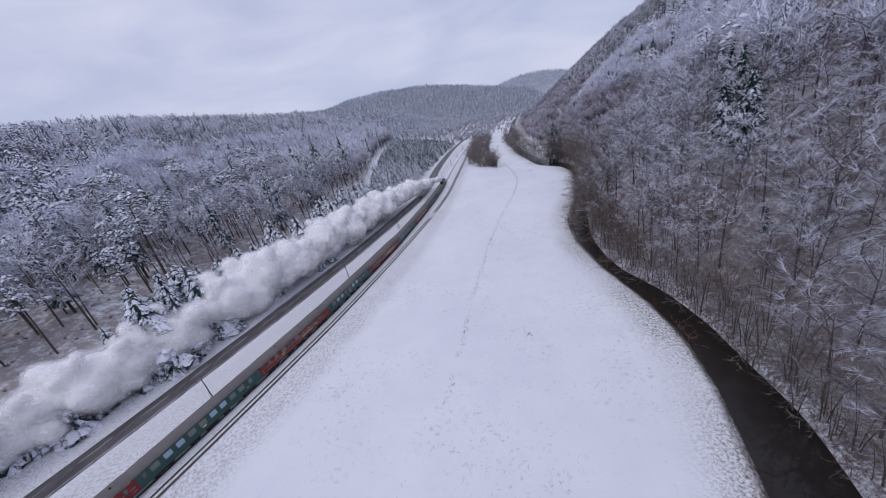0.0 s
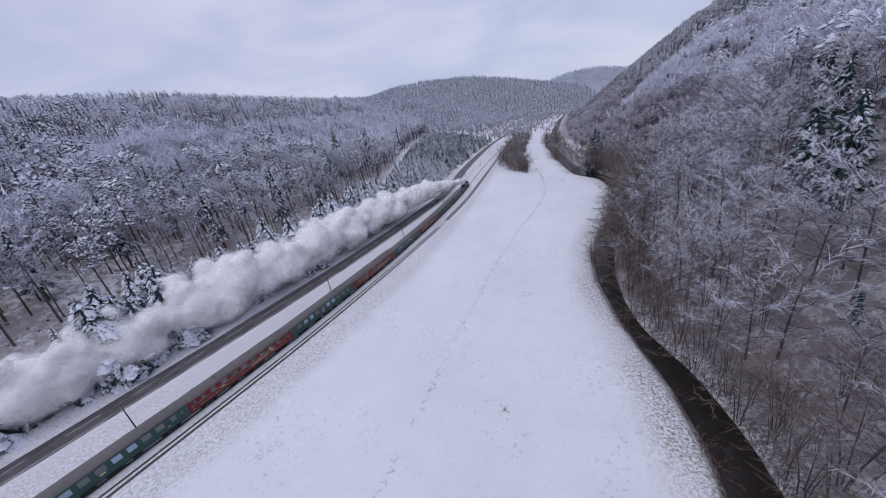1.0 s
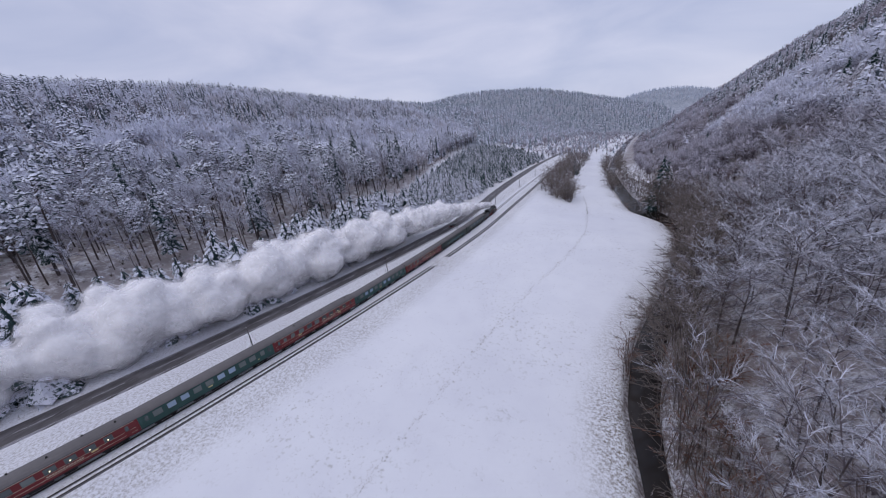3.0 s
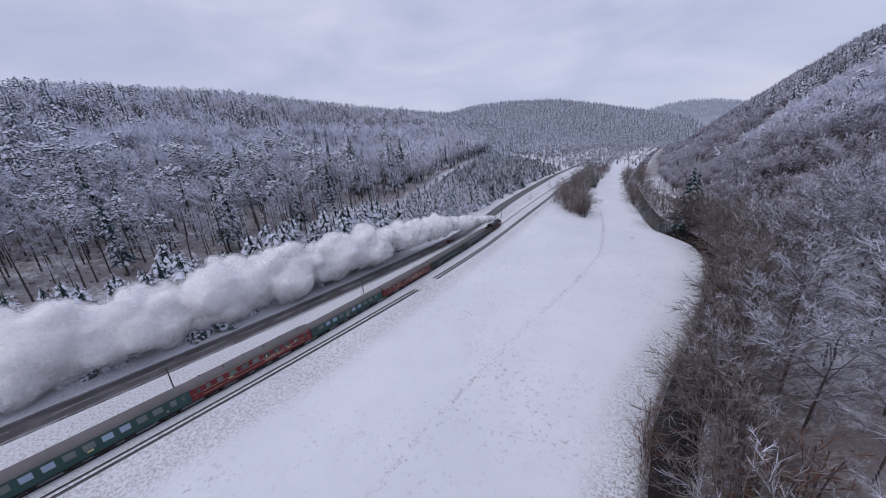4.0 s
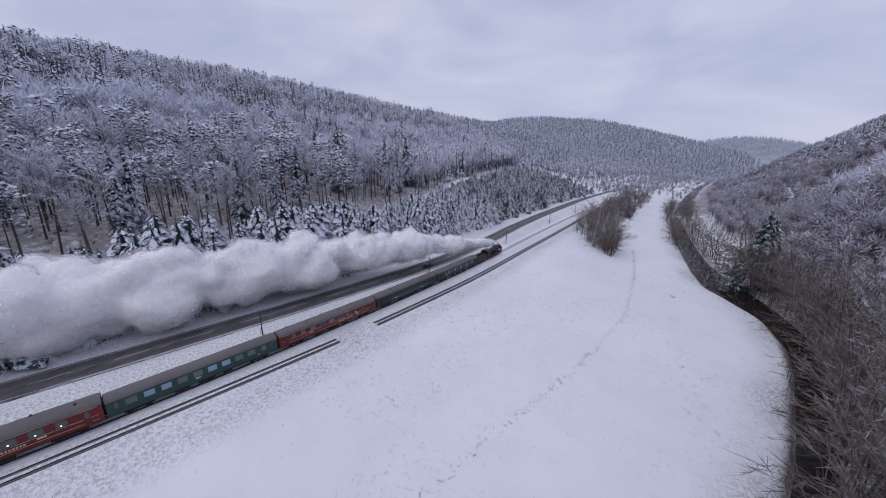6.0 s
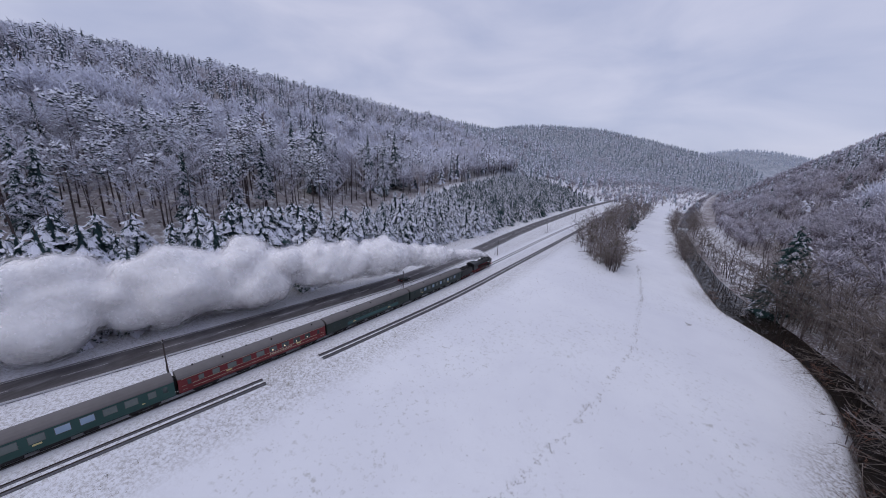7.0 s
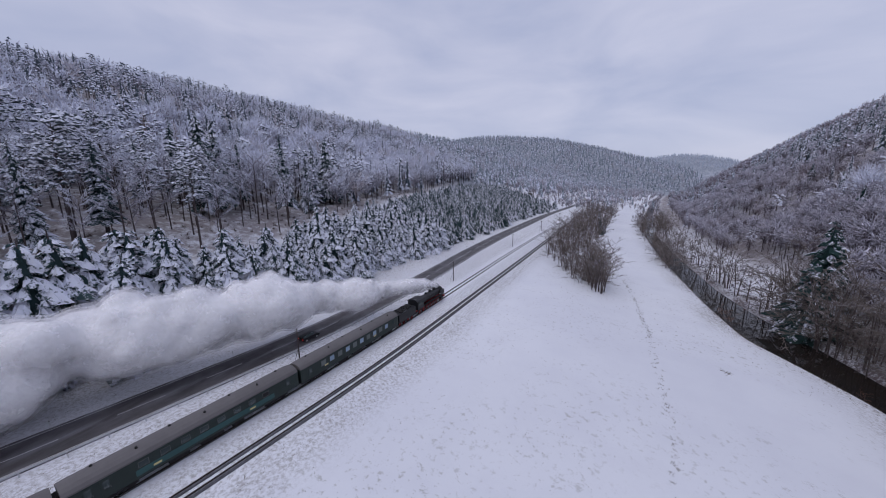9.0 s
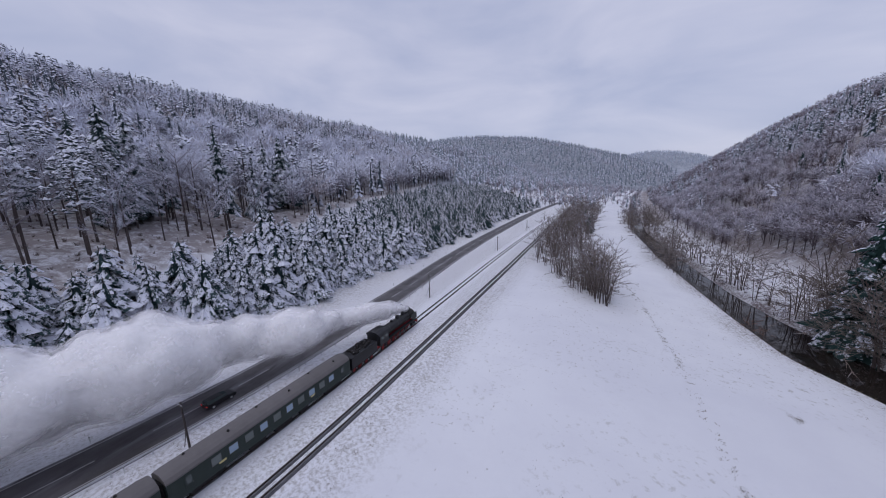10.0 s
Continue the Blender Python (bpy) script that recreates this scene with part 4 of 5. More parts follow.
for y in np.arange(150, 328, 1.7):
    x = along(BANK_E, y) + rng.uniform(-1.2, 6)
    pts.append((x, y, max(at(x, y), -8.9)))
place_all(RIVER, pts, [float(rng.uniform(0.8, 1.4) * np.interp(p[1], [120, 180, 330, 380], [0.9, 1.25, 1.25, 0.9])) for p in pts])
pts = []
for y in np.arange(20, 340, 1.7):
    if rng.uniform() < 0.85:
        x = along(BANK_E, y) + rng.uniform(-0.6, 7)
        pts.append((x, y, max(at(x, y), -8.9)))
    if rng.uniform() < 0.16:
        x = along(BANK_W, y) - rng.uniform(0.0, 1.2)
        pts.append((x, y, at(x, y)))
for _ in range(34):
    y = rng.uniform(112, 158)
    x = along(BANK_E, y) + rng.uniform(1.5, 13)
    pts.append((x, y, at(x, y) - 0.1))
for x, y in ((50, 376), (52, 378), (48.5, 379)):
    pts.append((x, y, at(x, y)))
place_all(BUSH, pts, [float(rng.uniform(0.6, 1.5) * (1.7 if 110 < p[1] < 160 else 1.0)) for p in pts])

# single spruces that stand out on the right
G_SPRUCE = "single spruces above the river"
LONE = [tree_thing("snowy_spruce", spruce_shape(20, 24, 9, 0.235, 0.06, 0.7), (M_BARK, mat), text, "spruce", G_SPRUCE) for mat, text in ((M_SPRUCE, "large dark green spruce on the river bank"), (M_SPRUCE, "tall spruce with snow on its drooping boughs"))]
place_all(LONE, [(x, y, at(x, y)) for x, y, _ in LONE_AT], [k * 1.08 for _, _, k in LONE_AT], [0, 0] + [1] * (len(LONE_AT) - 2))

# undergrowth on the forest floors
UNDER = []
for _ in range(5):
    sh, tr = Shape(), Shape()
    a = rng.uniform(0, 6.3, 16)
    tip = np.stack([np.cos(a) * rng.uniform(0.2, 0.7, 16), np.sin(a) * rng.uniform(0.2, 0.7, 16), rng.uniform(0.3, 1.0, 16)], 1)
    blades(sh, rng.normal(size=(16, 3)) * (0.2, 0.2, 0.02), tip, 0.07)
    blades(tr, np.zeros((2, 3)), tip[:2] * 0.7, 0.06)
    UNDER.append((tr, sh))
UNDER = joined(UNDER)
spots, dd = scatter(58, 150, 30, 480, 4.6, -1)
plant("brush_undergrowth", spots, rng.uniform(0.5, 1.9, len(spots)), UNDER, [M_BARK, M_TWIG_BROWN], "low brown brush and dead bracken under the trees", "undergrowth")
spots, dd = scatter(3, 60, 14, 400, 4.0, 1)
plant("brush_undergrowth", spots, rng.uniform(0.6, 2.4, len(spots)), UNDER, [M_BARK, M_TWIG_GREY], "brown brush on the steep river slope", "undergrowth")


# ---- the train ----
ARC = np.concatenate([[0], np.cumsum(np.hypot(np.diff(TRACK), 1.0))])
S_FRONT = float(np.interp(262.0, GRID, ARC))


def rail_pose(s, off=0.0, z=0.17):
    """Pose on the main track at arc length s: x across to the right, y ahead."""
    y = float(np.interp(s, ARC, GRID))
    g = float(along(SLOPE, y))
    c = 1 / math.sqrt(1 + g * g)
    return pose(float(along(TRACK, y)) + off * c, y - off * g * c, z, 0, 0, -math.degrees(math.atan(g)))


def box(bm, x0, x1, y0, y1, z0, z1, bevel=0.0):
    m = Matrix.LocRotScale(((x0 + x1) / 2, (y0 + y1) / 2, (z0 + z1) / 2), None, (x1 - x0, y1 - y0, z1 - z0))
    r = bmesh.ops.create_cube(bm, size=1.0, matrix=m)
    if bevel:
        es = list({e for v in r["verts"] for e in v.link_edges})
        bmesh.ops.bevel(bm, geom=es, offset=bevel, segments=2, affect="EDGES", profile=0.6)
    return bm


def cyl(bm, p, axis, r0, r1, length, seg=16):
    """A cylinder or cone centred at p along axis 'x', 'y' or 'z'."""
    turn = {"x": Euler((0, radians(90), 0)), "y": Euler((radians(-90), 0, 0)), "z": Euler((0, 0, 0))}[axis]
    bmesh.ops.create_cone(bm, cap_ends=True, segments=seg, radius1=r0, radius2=r1, depth=length, matrix=Matrix.LocRotScale(p, turn, None))
    return bm


def loft(profile, ys):
    """A body of one cross profile (x, z) drawn along y; the last entries of ys may scale it."""
    bm = bmesh.new()
    rings = [[bm.verts.new((x * k, y, z0 + (z - z0) * k)) for x, z in profile] for y, k, z0 in ys]
    n = len(profile)
    for a, b in zip(rings, rings[1:]):
        for i in range(n):
            bm.faces.new((a[i], a[(i + 1) % n], b[(i + 1) % n], b[i]))
    bm.faces.new(rings[0][::-1])
    bm.faces.new(rings[-1])
    bmesh.ops.recalc_face_normals(bm, faces=bm.faces)
    return bm


M_GREEN = plain("bottle_green_coach_paint", (0.026, 0.078, 0.070), (0.036, 0.095, 0.085), 1.2, 0.42)
M_TEAL = plain("faded_teal_coach_paint", (0.036, 0.105, 0.105), (0.052, 0.13, 0.128), 1.2, 0.45)
M_DARKGREEN = plain("dark_green_coach_paint", (0.020, 0.034, 0.030), (0.034, 0.050, 0.044), 1.2, 0.5)
M_RED = plain("dark_red_coach_paint", (0.15, 0.016, 0.020), (0.19, 0.025, 0.028), 1.2, 0.42)
M_ROOF = plain("grey_brown_sooty_roof", (0.135, 0.125, 0.125), (0.19, 0.18, 0.18), 0.9, 0.8)
M_UNDER = plain("black_underframe", (0.012, 0.011, 0.012), (0.035, 0.032, 0.032), 2.0, 0.7)
M_BLACK = plain("black_engine_paint", (0.010, 0.010, 0.012), (0.026, 0.026, 0.030), 1.5, 0.38)
M_WHEEL_RED = plain("red_wheel_paint", (0.30, 0.020, 0.022), (0.38, 0.035, 0.035), 2.0, 0.5)
M_CREAM = plain("cream_lining", (0.55, 0.48, 0.36), (0.62, 0.55, 0.43), 3.0, 0.5)
M_PLATE = plain("pale_yellow_sign", (0.62, 0.55, 0.25), (0.70, 0.62, 0.30), 3.0, 0.5)
M_BLIND = plain("window_with_pale_blind", (0.15, 0.18, 0.175), (0.22, 0.25, 0.24), 2.0, 0.2)
# Base colour holds the bright bluish sky reflection of the panes.
M_SKY_GLASS = plain("blue_grey_glass_sky_reflection", (0.30, 0.42, 0.56), (0.36, 0.48, 0.62), 0.5, 0.06, 0.0, 0.8)
M_DIM = plain("dim_window_glass", (0.055, 0.075, 0.075), (0.085, 0.105, 0.105), 0.5, 0.08, 0.0, 0.8)
M_FRAME = plain("window_frame_metal", (0.10, 0.11, 0.11), (0.15, 0.16, 0.16), 2.0, 0.45, 0.4)


def glow(name, colour, strength):
    m = Mat(name)
    m.b.inputs["Emission Color"].default_value = (*colour, 1)
    m.b.inputs["Emission Strength"].default_value = strength
    return m.colour(colour).m


M_LAMP = glow("lit_table_lamp", (1.0, 0.80, 0.50), 2.0)
M_TAIL = glow("red_tail_light", (0.9, 0.04, 0.04), 1.2)

COACH = 27.6
HALF = 13.3
PROFILE = [(-1.38, 0.98), (1.38, 0.98), (1.42, 1.2), (1.42, 3.12), (1.38, 3.3), (-1.38, 3.3), (-1.42, 3.12), (-1.42, 1.2)]
ROOF = [(-1.45, 3.26), (1.45, 3.26), (1.43, 3.42), (1.18, 3.72), (0.72, 3.94), (0.25, 4.03), (-0.25, 4.03), (-0.72, 3.94), (-1.18, 3.72), (-1.43, 3.42)]


def bogie(parent, y):
    bm = bmesh.new()
    for x in (-1.0, 1.0):
        box(bm, x - 0.08, x + 0.08, y - 1.9, y + 1.9, 0.45, 0.72, 0.03)
    box(bm, -0.95, 0.95, y - 0.3, y + 0.3, 0.5, 0.8)
    b = part("bogie", bm, M_UNDER, parent)
    for dy in (-1.25, 1.25):
        bm = bmesh.new()
        for x in (-0.75, 0.75):
            cyl(bm, (x, y + dy, 0.46), "x", 0.46, 0.46, 0.13, 18)
        cyl(bm, (0, y + dy, 0.46), "x", 0.08, 0.08, 1.5, 8)
        part("wheelset", bm, M_UNDER, b)


def coach(name, label, paint, windows, doors, extra=None, vents=5):
    """A bogie coach. windows: (y, width, low, high, glass); doors: y of their middles."""
    root = tagged(new(name), label, "railway coach", "coaches of the train")
    body = part("body", loft(PROFILE, [(-HALF, 0.97, 2.0), (-HALF + 0.35, 1, 2.0), (HALF - 0.35, 1, 2.0), (HALF, 0.97, 2.0)]), paint, root)
    part("roof", loft(ROOF, [(-HALF - 0.02, 0.93, 3.2), (-HALF + 0.7, 1, 3.2), (HALF - 0.7, 1, 3.2), (HALF + 0.02, 0.93, 3.2)]), M_ROOF, root, "sooty grey-brown coach roof")
    bm = bmesh.new()
    box(bm, -1.2, 1.2, -HALF + 0.1, HALF - 0.1, 0.82, 1.0)
    for y, l in ((-3.6, 2.2), (0.2, 2.8), (3.6, 1.6)):
        box(bm, -1.15, 1.15, y - l / 2, y + l / 2, 0.4, 0.85, 0.05)
    part("underframe", bm, M_UNDER, root)
    for e in (-1, 1):
        bm = bmesh.new()
        box(bm, -0.62, 0.62, min(e * HALF, e * (HALF + 0.24)), max(e * HALF, e * (HALF + 0.24)), 1.1, 3.25, 0.06)
        part("gangway_bellows", bm, M_UNDER, root, "black rubber gangway bellows")
        for x in (-0.87, 0.87):
            bm = bmesh.new()
            cyl(bm, (x, e * (HALF + 0.1), 1.06), "y", 0.1, 0.1, 0.3, 10)
            cyl(bm, (x, e * (HALF + 0.22), 1.06), "y", 0.22, 0.22, 0.05, 12)
            part("buffer", bm, M_UNDER, root)
        bogie(root, e * 9.5)
    for i in range(vents):
        bm = bmesh.new()
        yy = -HALF + 2.6 + i * (2 * HALF - 5.2) / max(1, vents - 1)
        x = 0.45 if i % 2 else -0.45
        cyl(bm, (x, yy, 4.05), "z", 0.16, 0.12, 0.26, 10)
        part("roof_vent", bm, M_UNDER, root)
    for y, w, z0, z1, glass in windows:
        for side in (-1, 1):
            a, b = sorted((side * 1.415, side * 1.445))
            bm = bmesh.new()
            for seg in ((y - w / 2 - 0.05, y - w / 2, z0 - 0.05, z1 + 0.05), (y + w / 2, y + w / 2 + 0.05, z0 - 0.05, z1 + 0.05), (y - w / 2, y + w / 2, z0 - 0.05, z0), (y - w / 2, y + w / 2, z1, z1 + 0.05)):
                box(bm, a, b, *seg)
            win = part("window", bm, M_FRAME, root)
            a, b = sorted((side * 1.405, side * 1.428))
            part("pane", box(bmesh.new(), a, b, y - w / 2, y + w / 2, z0, z1), glass, win)
    for y in doors:
        for side in (-1, 1):
            a, b = sorted((side * 1.41, side * 1.44))
            bm = bmesh.new()
            box(bm, a, b, y - 0.42, y + 0.42, 1.1, 3.1)
            dr = part("door", bm, paint, root)
            a, b = sorted((side * 1.435, side * 1.452))
            part("pane", box(bmesh.new(), a, b, y - 0.26, y + 0.26, 2.05, 2.9), M_DIM, dr)
            a, b = sorted((side * 1.44, side * 1.47))
            part("handle", box(bmesh.new(), a, b, y + 0.28, y + 0.34, 1.9, 2.15), M_FRAME, dr)
    if extra:
        extra(root)
    return root


def side_bar(root, name, y0, y1, z0, z1, mat, out=1.435, label=""):
    for side in (-1, 1):
        a, b = sorted((side * 1.412, side * out))
        part(name, box(bmesh.new(), a, b, y0, y1, z0, z1), mat, root, label)


def green_extra(root):
    side_bar(root, "number_plate", -1.6, -0.75, 1.62, 1.85, M_PLATE)
    side_bar(root, "number_plate", 9.2, 9.55, 1.55, 1.7, M_PLATE)


def red_extra(root):
    for z in (1.42, 2.02, 3.18):
        side_bar(root, "lining", -HALF + 0.5, HALF - 0.5, z, z + 0.05, M_CREAM, label="thin cream lining")
    for i in range(14):
        y = 1.2 + i * 0.32
        side_bar(root, "lettering", y, y + 0.22, 1.6, 1.82, M_CREAM, 1.432, "cream lettering as bars")
    side_bar(root, "sign", 6.6, 7.5, 1.72, 1.95, M_PLATE)
    side_bar(root, "sign", -6.4, -5.5, 1.72, 1.95, M_PLATE)
    for y in (1.9, 4.3, 6.7, 9.1):
        bm = bmesh.new()
        bmesh.ops.create_icosphere(bm, subdivisions=2, radius=0.095, matrix=Matrix.LocRotScale((1.44, y - 0.1, 2.36), None, (0.35, 1, 1)))
        part("table_lamp", bm, M_LAMP, root, "small lit lamp behind the window")


def old_extra(root):
    side_bar(root, "sign", 4.8, 5.5, 1.7, 1.95, M_PLATE)
    side_bar(root, "sign", -8.4, -7.6, 1.7, 1.95, M_PLATE)


def teal_extra(root):
    side_bar(root, "panel", -7.8, 9.0, 1.35, 2.05, M_TEAL, 1.43)
    side_bar(root, "sign", 5.2, 6.0, 1.5, 1.75, M_PLATE)
    side_bar(root, "sign", -6.2, -5.4, 1.5, 1.75, M_PLATE)


KINDS = {
    "old": coach("old_coach", "dark green old passenger coach with small windows", M_DARKGREEN, [(-8.6 + 1.95 * i, 1.0, 2.0, 2.85, M_SKY_GLASS if i % 2 else M_BLIND) for i in range(10)], (-11.4, 11.4), old_extra, 6),
    "teal": coach("mail_coach", "dark green mail coach with a faded teal side", M_DARKGREEN, [(-7.0 + 2.1 * i, 0.9, 2.25, 2.85, M_DIM) for i in range(7)] + [(7.7, 0.9, 2.25, 2.85, M_UNDER)], (-11.6, -10.2, 11.4), teal_extra, 7),
    "red": coach("dining_coach", "dark red dining coach with lit windows and cream lines", M_RED, [(-10.1, 0.7, 2.2, 2.9, M_BLIND), (-7.9, 1.0, 2.15, 2.95, M_BLIND), (-5.4, 1.35, 2.1, 2.95, M_BLIND), (-2.9, 1.35, 2.1, 2.95, M_DIM), (-0.5, 1.35, 2.1, 2.95, M_BLIND), (1.9, 1.35, 2.1, 2.95, M_DIM), (4.3, 1.35, 2.1, 2.95, M_DIM), (6.7, 1.35, 2.1, 2.95, M_DIM), (9.1, 1.1, 2.1, 2.95, M_DIM)], (-11.8, 11.6), red_extra, 6),
    "green": coach("green_coach", "bottle green passenger coach with wide pale windows", M_GREEN, [(-10.3 + 2.3 * i, 1.4, 2.0, 2.95, (M_BLIND, M_SKY_GLASS, M_SKY_GLASS, M_BLIND)[i % 4]) for i in range(9)] + [(10.5, 0.9, 2.0, 2.9, M_BLIND)], (-12.1, 12.1), green_extra, 0),
}
ORDER_OF_TRAIN = ["old", "teal", "red", "green", "red", "green", "red", "green", "red", "green", "red"]
used_kinds = set()
for k, kind_name in enumerate(ORDER_OF_TRAIN):
    m = rail_pose(S_FRONT - COACH * (k + 0.5)) @ Matrix.Diagonal((1.12, 1.02, 1.12, 1))
    if kind_name in used_kinds:
        copy_thing(KINDS[kind_name], m)
    else:
        KINDS[kind_name].matrix_basis = m
        used_kinds.add(kind_name)


def steam_engine():
    """Black tender engine with red wheels; y 0 is the rear coupling of the tender."""
    root = tagged(new("steam_locomotive"), "black steam locomotive with red wheels and a coal tender", "locomotive")
    # tender
    bm = box(bmesh.new(), -1.4, 1.4, 0.4, 7.2, 1.25, 3.0, 0.08)
    tender = part("tender", bm, M_BLACK, root)
    bm = bmesh.new()
    for i in range(60):
        r = rng.uniform(0.15, 0.32)
        bmesh.ops.create_icosphere(bm, subdivisions=1, radius=float(r), matrix=pose(float(rng.uniform(-1.0, 1.0)), float(rng.uniform(1.8, 6.7)), 3.0 + float(rng.uniform(-0.05, 0.25)), float(rng.uniform(0, 90)), float(rng.uniform(0, 90)), 0))
    part("coal", bm, M_UNDER, tender)
    bm = box(bmesh.new(), -1.3, 1.3, 0.3, 7.4, 1.0, 1.26)
    part("tender_frame", bm, M_UNDER, root)

    def wheel(y, r, parent, spokes=10):
        for x in (-0.75, 0.75):
            bm = bmesh.new()
            cyl(bm, (x, y, r), "x", r, r, 0.13, 28)
            w = part("wheel", bm, M_UNDER, parent)
            bm = bmesh.new()
            s = 1 if x > 0 else -1
            for k in range(spokes):
                a = 6.283 * k / spokes
                mm = pose(x + s * 0.075, y + math.cos(a) * r * 0.45, r + math.sin(a) * r * 0.45, math.degrees(a), 0, 0) @ Matrix.Diagonal((0.05, r * 0.84, 0.09, 1))
                bmesh.ops.create_cube(bm, size=1.0, matrix=mm)
            cyl(bm, (x + s * 0.09, y, r), "x", r * 0.2, r * 0.2, 0.08, 14)
            part("spokes", bm, M_WHEEL_RED, w, "red spoked wheel centre")

    for y in (1.4, 2.9, 4.6, 6.1):
        wheel(y, 0.5, root, 8)
    # engine
    bm = bmesh.new()
    for x in (-0.55, 0.55):
        box(bm, x - 0.05, x + 0.05, 8.2, 21.9, 0.75, 1.45)
    box(bm, -1.35, 1.35, 21.7, 21.95, 0.8, 1.3)
    part("frame", bm, M_WHEEL_RED, root, "red painted engine frame")
    for y in (11.6, 13.2, 14.8, 16.4, 18.0):
        wheel(y, 0.7, root, 12)
    wheel(20.4, 0.45, root, 9)
    wheel(9.6, 0.5, root, 9)
    bm = cyl(bmesh.new(), (0, 16.0, 2.75), "y", 0.92, 0.88, 10.2, 32)
    boiler = part("boiler", bm, M_BLACK, root)
    bm = cyl(bmesh.new(), (0, 20.6, 2.75), "y", 0.95, 0.95, 1.9, 32)
    cyl(bm, (0, 21.6, 2.75), "y", 0.85, 0.55, 0.16, 28)
    part("smokebox", bm, M_UNDER, boiler)
    bm = cyl(bmesh.new(), (0, 20.5, 3.95), "z", 0.34, 0.40, 0.75, 18)
    part("chimney", bm, M_UNDER, boiler)
    for y, r, h in ((18.3, 0.42, 0.55), (16.2, 0.45, 0.6), (14.1, 0.36, 0.45)):
        bm = cyl(bmesh.new(), (0, y, 3.6 + h / 2 - 0.1), "z", r, r * 0.85, h, 18)
        bmesh.ops.create_uvsphere(bm, u_segments=18, v_segments=8, radius=r * 0.86, matrix=pose(0, y, 3.6 + h - 0.12) @ Matrix.Diagonal((1, 1, 0.45, 1)))
        part("dome", bm, M_BLACK, boiler)
    for y in (12.4, 15.2, 17.2, 19.4):
        part("boiler_band", cyl(bmesh.new(), (0, y, 2.75), "y", 0.94, 0.94, 0.06, 32), M_FRAME, boiler)
    bm = box(bmesh.new(), -1.45, 1.45, 8.1, 10.9, 1.5, 3.55, 0.05)
    cab = part("cab", bm, M_BLACK, root)
    bm = loft([(-1.5, 3.5), (1.5, 3.5), (1.3, 3.8), (0.7, 4.05), (0, 4.12), (-0.7, 4.05), (-1.3, 3.8)], [(7.8, 1, 3.5), (11.0, 1, 3.5)])
    part("cab_roof", bm, M_BLACK, cab)
    for side in (-1, 1):
        for y in (8.9, 10.1):
            a, b = sorted((side * 1.44, side * 1.465))
            part("cab_window", box(bmesh.new(), a, b, y - 0.38, y + 0.38, 2.55, 3.2), M_DIM, cab)
        part("running_board", box(bmesh.new(), *sorted((side * 0.8, side * 1.45)), 10.9, 21.6, 1.72, 1.8), M_BLACK, root)
        bm = cyl(bmesh.new(), (side * 1.1, 20.3, 1.0), "y", 0.36, 0.36, 1.3, 18)
        part("cylinder", bm, M_BLACK, root)
        bm = box(bmesh.new(), *sorted((side * 0.93, side * 1.02)), 13.0, 18.2, 0.62, 0.76)
        box(bm, *sorted((side * 1.04, side * 1.12)), 14.8, 20.0, 0.82, 0.94)
        part("coupling_rod", bm, M_FRAME, root)
        bm = box(bmesh.new(), *sorted((side * 1.25, side * 1.29)), 19.6, 21.8, 1.9, 3.25, 0.02)
        part("smoke_deflector", bm, M_BLACK, root)
        bm = cyl(bmesh.new(), (side * 0.8, 22.05, 1.75), "y", 0.16, 0.19, 0.3, 14)
        part("head_lamp", bm, M_FRAME, root)
        bm = cyl(bmesh.new(), (side * 0.87, 22.15, 1.06), "y", 0.1, 0.22, 0.45, 12)
        part("buffer", bm, M_UNDER, root)
    return root


ENGINE = steam_engine()
ENGINE.matrix_basis = rail_pose(S_FRONT) @ Matrix.Diagonal((1.12, 1.08, 1.12, 1))


# ---- steam ----
def steam_material():
    m = Mat("white_steam", 1.0, 0.0, 0.0)
    m.colour(m.mix(m.step(m.noise(0.12, 4.0), 0.35, 0.7), (0.95, 0.94, 0.97), (0.98, 0.975, 0.99)))
    m.b.inputs["Subsurface Weight"].default_value = 1.0
    m.b.inputs["Subsurface Radius"].default_value = (1.0, 1.0, 1.0)
    m.b.inputs["Subsurface Scale"].default_value = 5.0
    return m.m


def veil_material(lo, hi, most):
    """Thin torn steam round the dense core."""
    m = Mat("thin_steam", 1.0, 0.0, 0.0)
    m.colour((0.95, 0.94, 0.96))
    clear = m.node("ShaderNodeBsdfTransparent")
    mixer = m.node("ShaderNodeMixShader")
    m.link(m.step(m.noise(0.33, 6.0, 0.65), lo, hi, 0.0, most), mixer.inputs[0])
    m.link(clear.outputs[0], mixer.inputs[1])
    m.link(m.b.outputs[0], mixer.inputs[2])
    m.link(mixer.outputs[0], m.t.nodes["Material Output"].inputs["Surface"])
    return m.m


def puff_shapes(count):
    out = []
    for k in range(count):
        bm = bmesh.new()
        bmesh.ops.create_icosphere(bm, subdivisions=2, radius=1.0)
        for v in bm.verts:
            p = v.co.copy()
            n = noise.noise(p * 1.3 + Vector((k * 7.3, 0, 0))) * 0.25 + (0.22 - abs(noise.noise(p * 2.6 + Vector((0, k * 5.1, 0)))) * 0.5) * 0.45
            v.co = p * (1 + n)
        bm.verts.index_update()
        out.append((np.array([v.co[:] for v in bm.verts]), np.array([[v.index for v in f.verts] for f in bm.faces])))
        bm.free()
    return out


